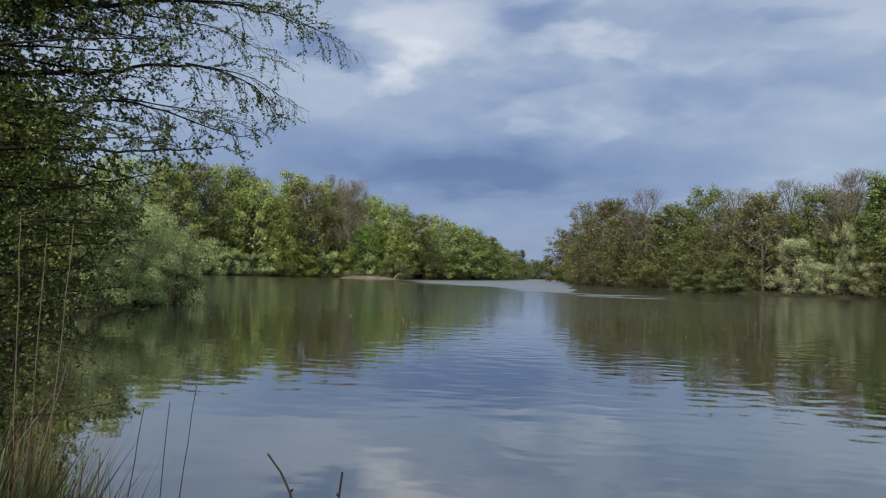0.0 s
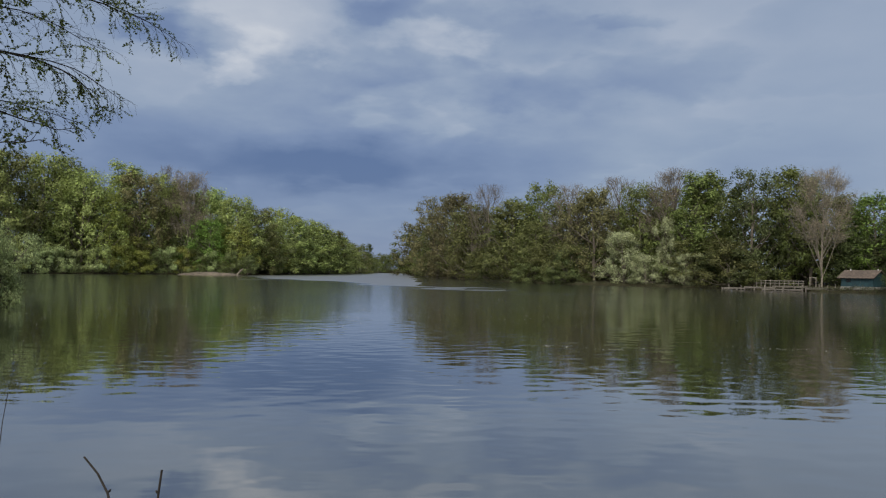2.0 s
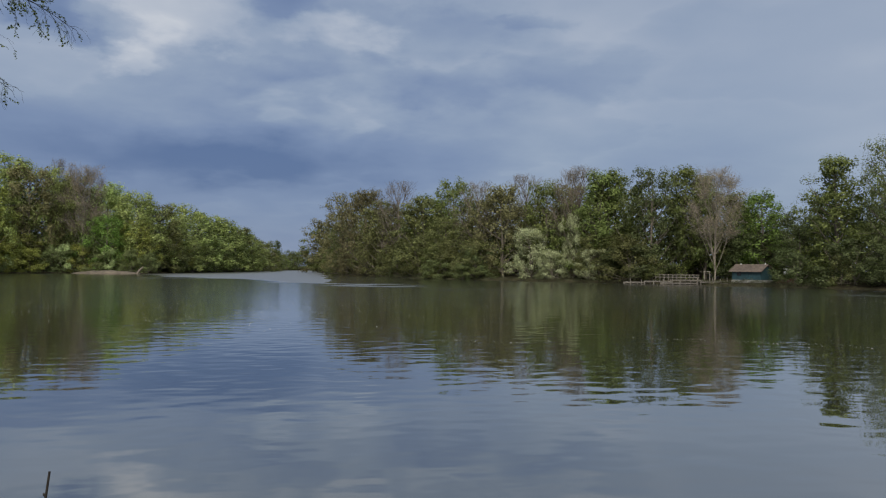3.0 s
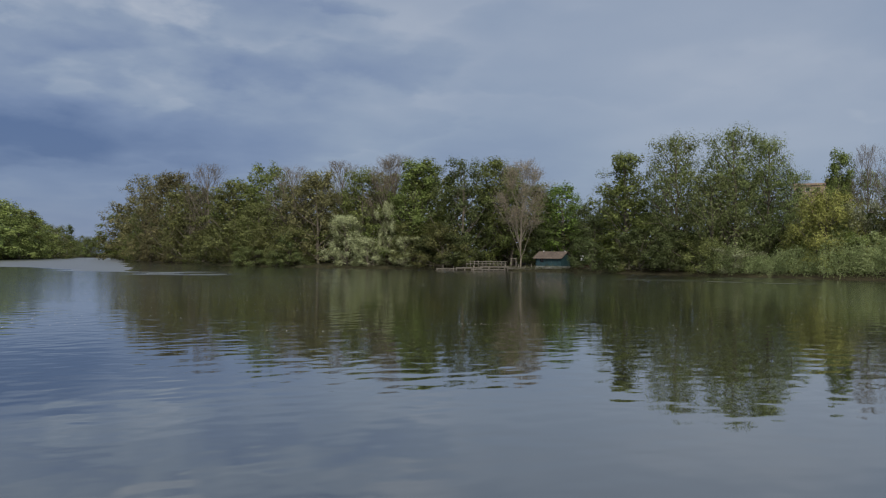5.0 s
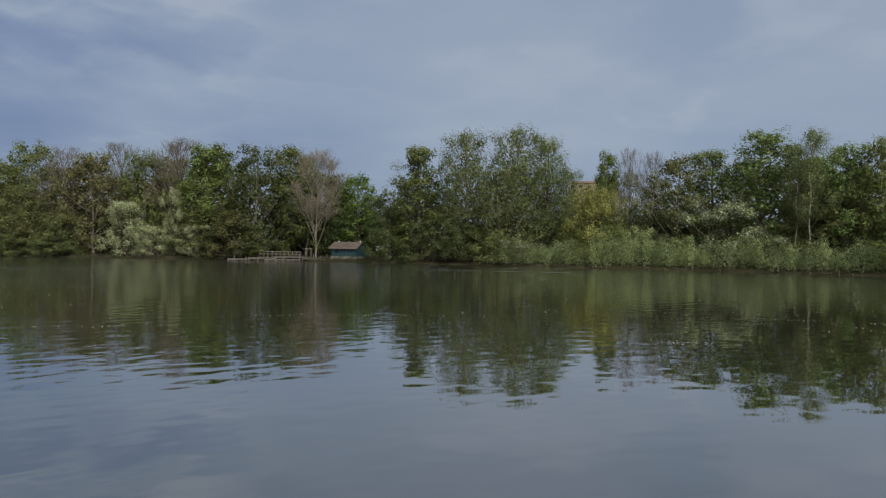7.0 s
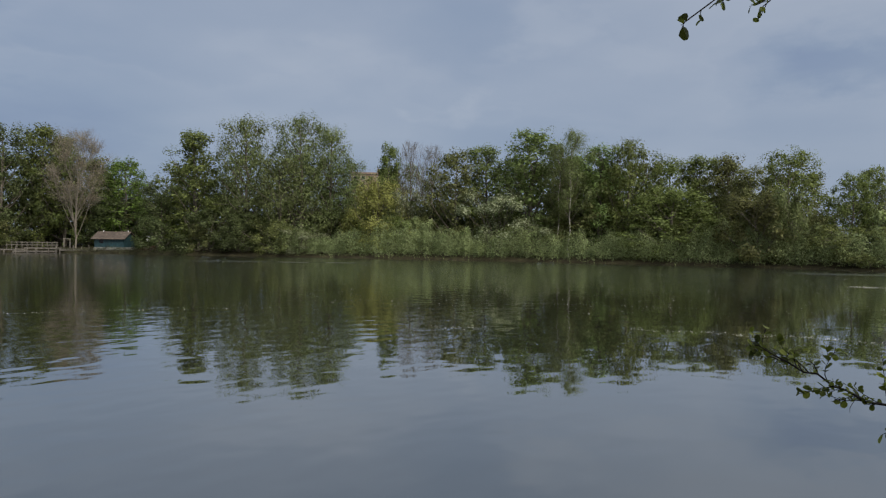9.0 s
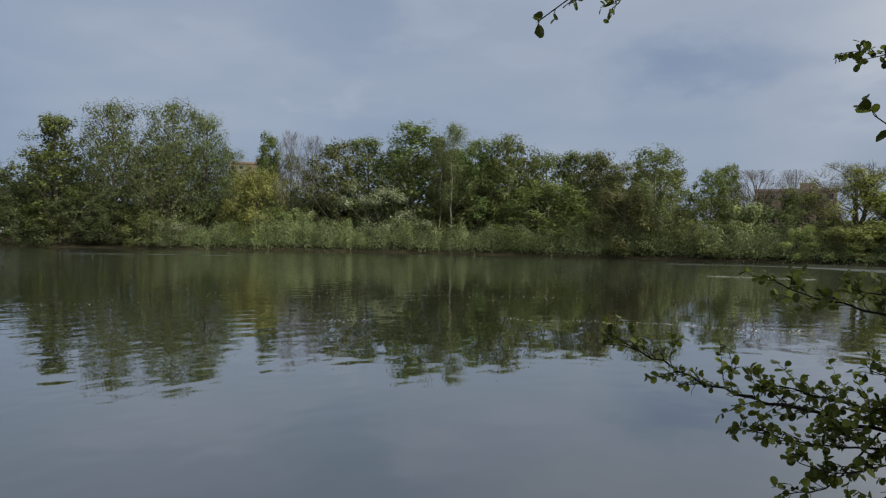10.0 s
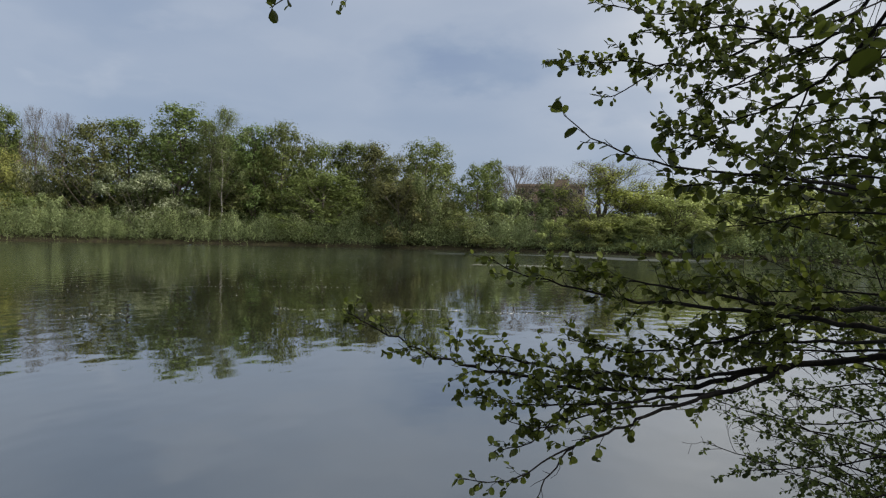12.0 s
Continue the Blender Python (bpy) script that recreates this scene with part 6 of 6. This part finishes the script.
simple("fence", [("board", boxes(((-1.3, -0.03, 0.1 + 0.3 * k), (1.3, 0.03, 0.32 + 0.3 * k))), RED_WOOD) for k in range(3)]
       + [("post", boxes(((px - 0.06, 0.03, -0.5), (px + 0.06, 0.13, 1.15))), RED_WOOD) for px in (-1.2, 0.0, 1.2)], bx, by, 0.35, -35, "low red-brown timber fence at the shore", "fence")
bx, by = at_bearing(35.3, 131)
ball = bmesh.new()
bmesh.ops.create_icosphere(ball, subdivisions=2, radius=0.3)
bm_mesh = bpy.data.meshes.new("float")
ball.to_mesh(bm_mesh)
ball.free()
bm_mesh.shade_smooth()
bm_mesh.materials.append(WHITE)
buoy = new("buoy")
buoy.matrix_basis = pose(bx, by, 0.22)
part("float", bm_mesh, WHITE, buoy)
part("ring", Geo().pipe([(0, 0, 0.27), (0.02, 0, 0.36), (0, 0, 0.45)], [0.03, 0.03, 0.03], 6), GREY_WOOD, buoy)
tagged(buoy, "round white buoy floating near the hut", "buoy")

# ---- earth spit on the left bank ----
SAND = rough_material("bare pale earth", ((0.3, (0.045, 0.036, 0.027)), (0.7, (0.125, 0.102, 0.074))), 1.2, 0.95, 0.7, 0.08)
n_l, n_w = 40, 14
gx, gy = np.meshgrid(np.linspace(-1, 1, n_l), np.linspace(-1, 1, n_w), indexing="ij")
h = 1.15 * np.clip(1 - gx**2 - gy**2, 0, 1) ** 0.7 - 0.25
h = h + np.array([[0.22 * noise.noise(Vector((a * 6, b * 3, 1.5))) for a, b in zip(ra, rb)] for ra, rb in zip(gx, gy)])
spit_v = np.column_stack([gx.ravel() * 9.5, gy.ravel() * 2.6, h.ravel()])
i, j = np.meshgrid(np.arange(n_l - 1), np.arange(n_w - 1), indexing="ij")
spit_f = np.stack([i * n_w + j, (i + 1) * n_w + j, (i + 1) * n_w + j + 1, i * n_w + j + 1], -1).reshape(-1, 4)
spit = tagged(part("earth_spit", Geo().add(spit_v, spit_f), SAND, smooth=True), "bare pale earth spit sloping into the lake", "earth bank", kind="structure")
spit.matrix_basis = pose(*at_bearing(-14.4, 224), 0, 0, 0, 8)
stump = new("stump")
stump.matrix_basis = pose(*at_bearing(-12.4, 221), -0.1, 0, 18, 0)
part("trunk", Geo().pipe([(0, 0, -0.3), (0.1, 0, 0.8), (0.5, 0, 1.8), (1.0, 0, 2.5)], [0.42, 0.30, 0.24, 0.16], 9), BARK, stump, smooth=True)
part("branch", Geo().pipe([(0.2, 0, 1.0), (0.5, 0.3, 1.7), (0.7, 0.5, 2.3)], [0.12, 0.09, 0.05], 7), BARK, stump, smooth=True)
tagged(stump, "leaning dead stump at the tip of the spit", "stump")

# ---- buildings behind the trees ----
BRICK = rough_material("red brown brick", ((0.3, (0.19, 0.135, 0.10)), (0.7, (0.32, 0.235, 0.18))), 2.0, 0.9, 0.3, 0.02)
RENDER_WALL = rough_material("beige render", ((0.3, (0.36, 0.32, 0.26)), (0.7, (0.50, 0.46, 0.39))), 1.0, 0.9, 0.2, 0.02)
FLAT_ROOF = rough_material("grey roof felt", ((0.3, (0.09, 0.09, 0.09)), (0.7, (0.18, 0.18, 0.18))), 2.0, 0.9, 0.3, 0.02)


def building(az, dist, half, deep, high, mat, storeys, bays, label, mast=0.0):
    top = new("apartment_building")
    top.matrix_basis = pose(*at_bearing(az, dist), 0, 0, 0, -az)
    step, bay = high / storeys, 2 * half / bays
    sill, head, jamb = 0.32 * step, 0.80 * step, 0.24 * bay
    g = Geo().box((-half, 0.35, -1), (half, deep, high))
    for k in range(storeys):
        g.box((-half, 0, k * step), (half, 0.35, k * step + sill))
        g.box((-half, 0, k * step + head), (half, 0.35, (k + 1) * step))
        for b in range(bays + 1):
            g.box((max(-half, -half + b * bay - jamb), 0, k * step + sill), (min(half, -half + b * bay + jamb), 0.35, k * step + head))
    part("wall", g, mat, top)
    roof = part("roof", boxes(((-half - 0.3, -0.3, high), (half + 0.3, deep + 0.3, high + 0.45))), FLAT_ROOF, top)
    part("parapet", boxes(((-half - 0.34, -0.34, high + 0.1), (half + 0.34, -0.10, high + 0.7))), mat, roof)
    part("stair_head", boxes(((half * 0.1, 1.5, high + 0.45), (half * 0.5, 5.0, high + 2.2))), mat, roof)
    w = bay - 2 * jamb
    frame_mesh = boxes(((-w / 2, 0, 0), (-w / 2 + 0.08, 0.1, head - sill)), ((w / 2 - 0.08, 0, 0), (w / 2, 0.1, head - sill)), ((-w / 2, 0, 0), (w / 2, 0.1, 0.08)), ((-w / 2, 0, head - sill - 0.08), (w / 2, 0.1, head - sill))).mesh("window")
    pane_mesh = boxes(((-w / 2 + 0.08, 0.04, 0.08), (w / 2 - 0.08, 0.07, head - sill - 0.08))).mesh("pane")
    frame_mesh.materials.append(WHITE)
    pane_mesh.materials.append(DARK_GLASS)
    for k in range(max(0, storeys - 4), storeys):
        for b in range(bays):
            f = part("window", frame_mesh, None, top)
            f.location = (-half + (b + 0.5) * bay, 0.18, k * step + sill)
            part("pane", pane_mesh, None, f)
    if mast:
        part("mast", Geo().pipe([(0, 3, high + 0.4), (0, 3, high + mast)], [0.16, 0.10], 8), FLAT_ROOF, roof)
    return tagged(top, label, "building")


building(51.0, 262, 8.2, 12, 26.0, BRICK, 9, 6, "tall brick apartment block rising behind the willows")
building(90.6, 215, 9.6, 14, 15.4, BRICK, 5, 7, "red-brown brick building behind the trees with a mast", 6.0)
building(100.8, 215, 9.0, 12, 11.6, RENDER_WALL, 4, 7, "low beige building glimpsed over the trees")
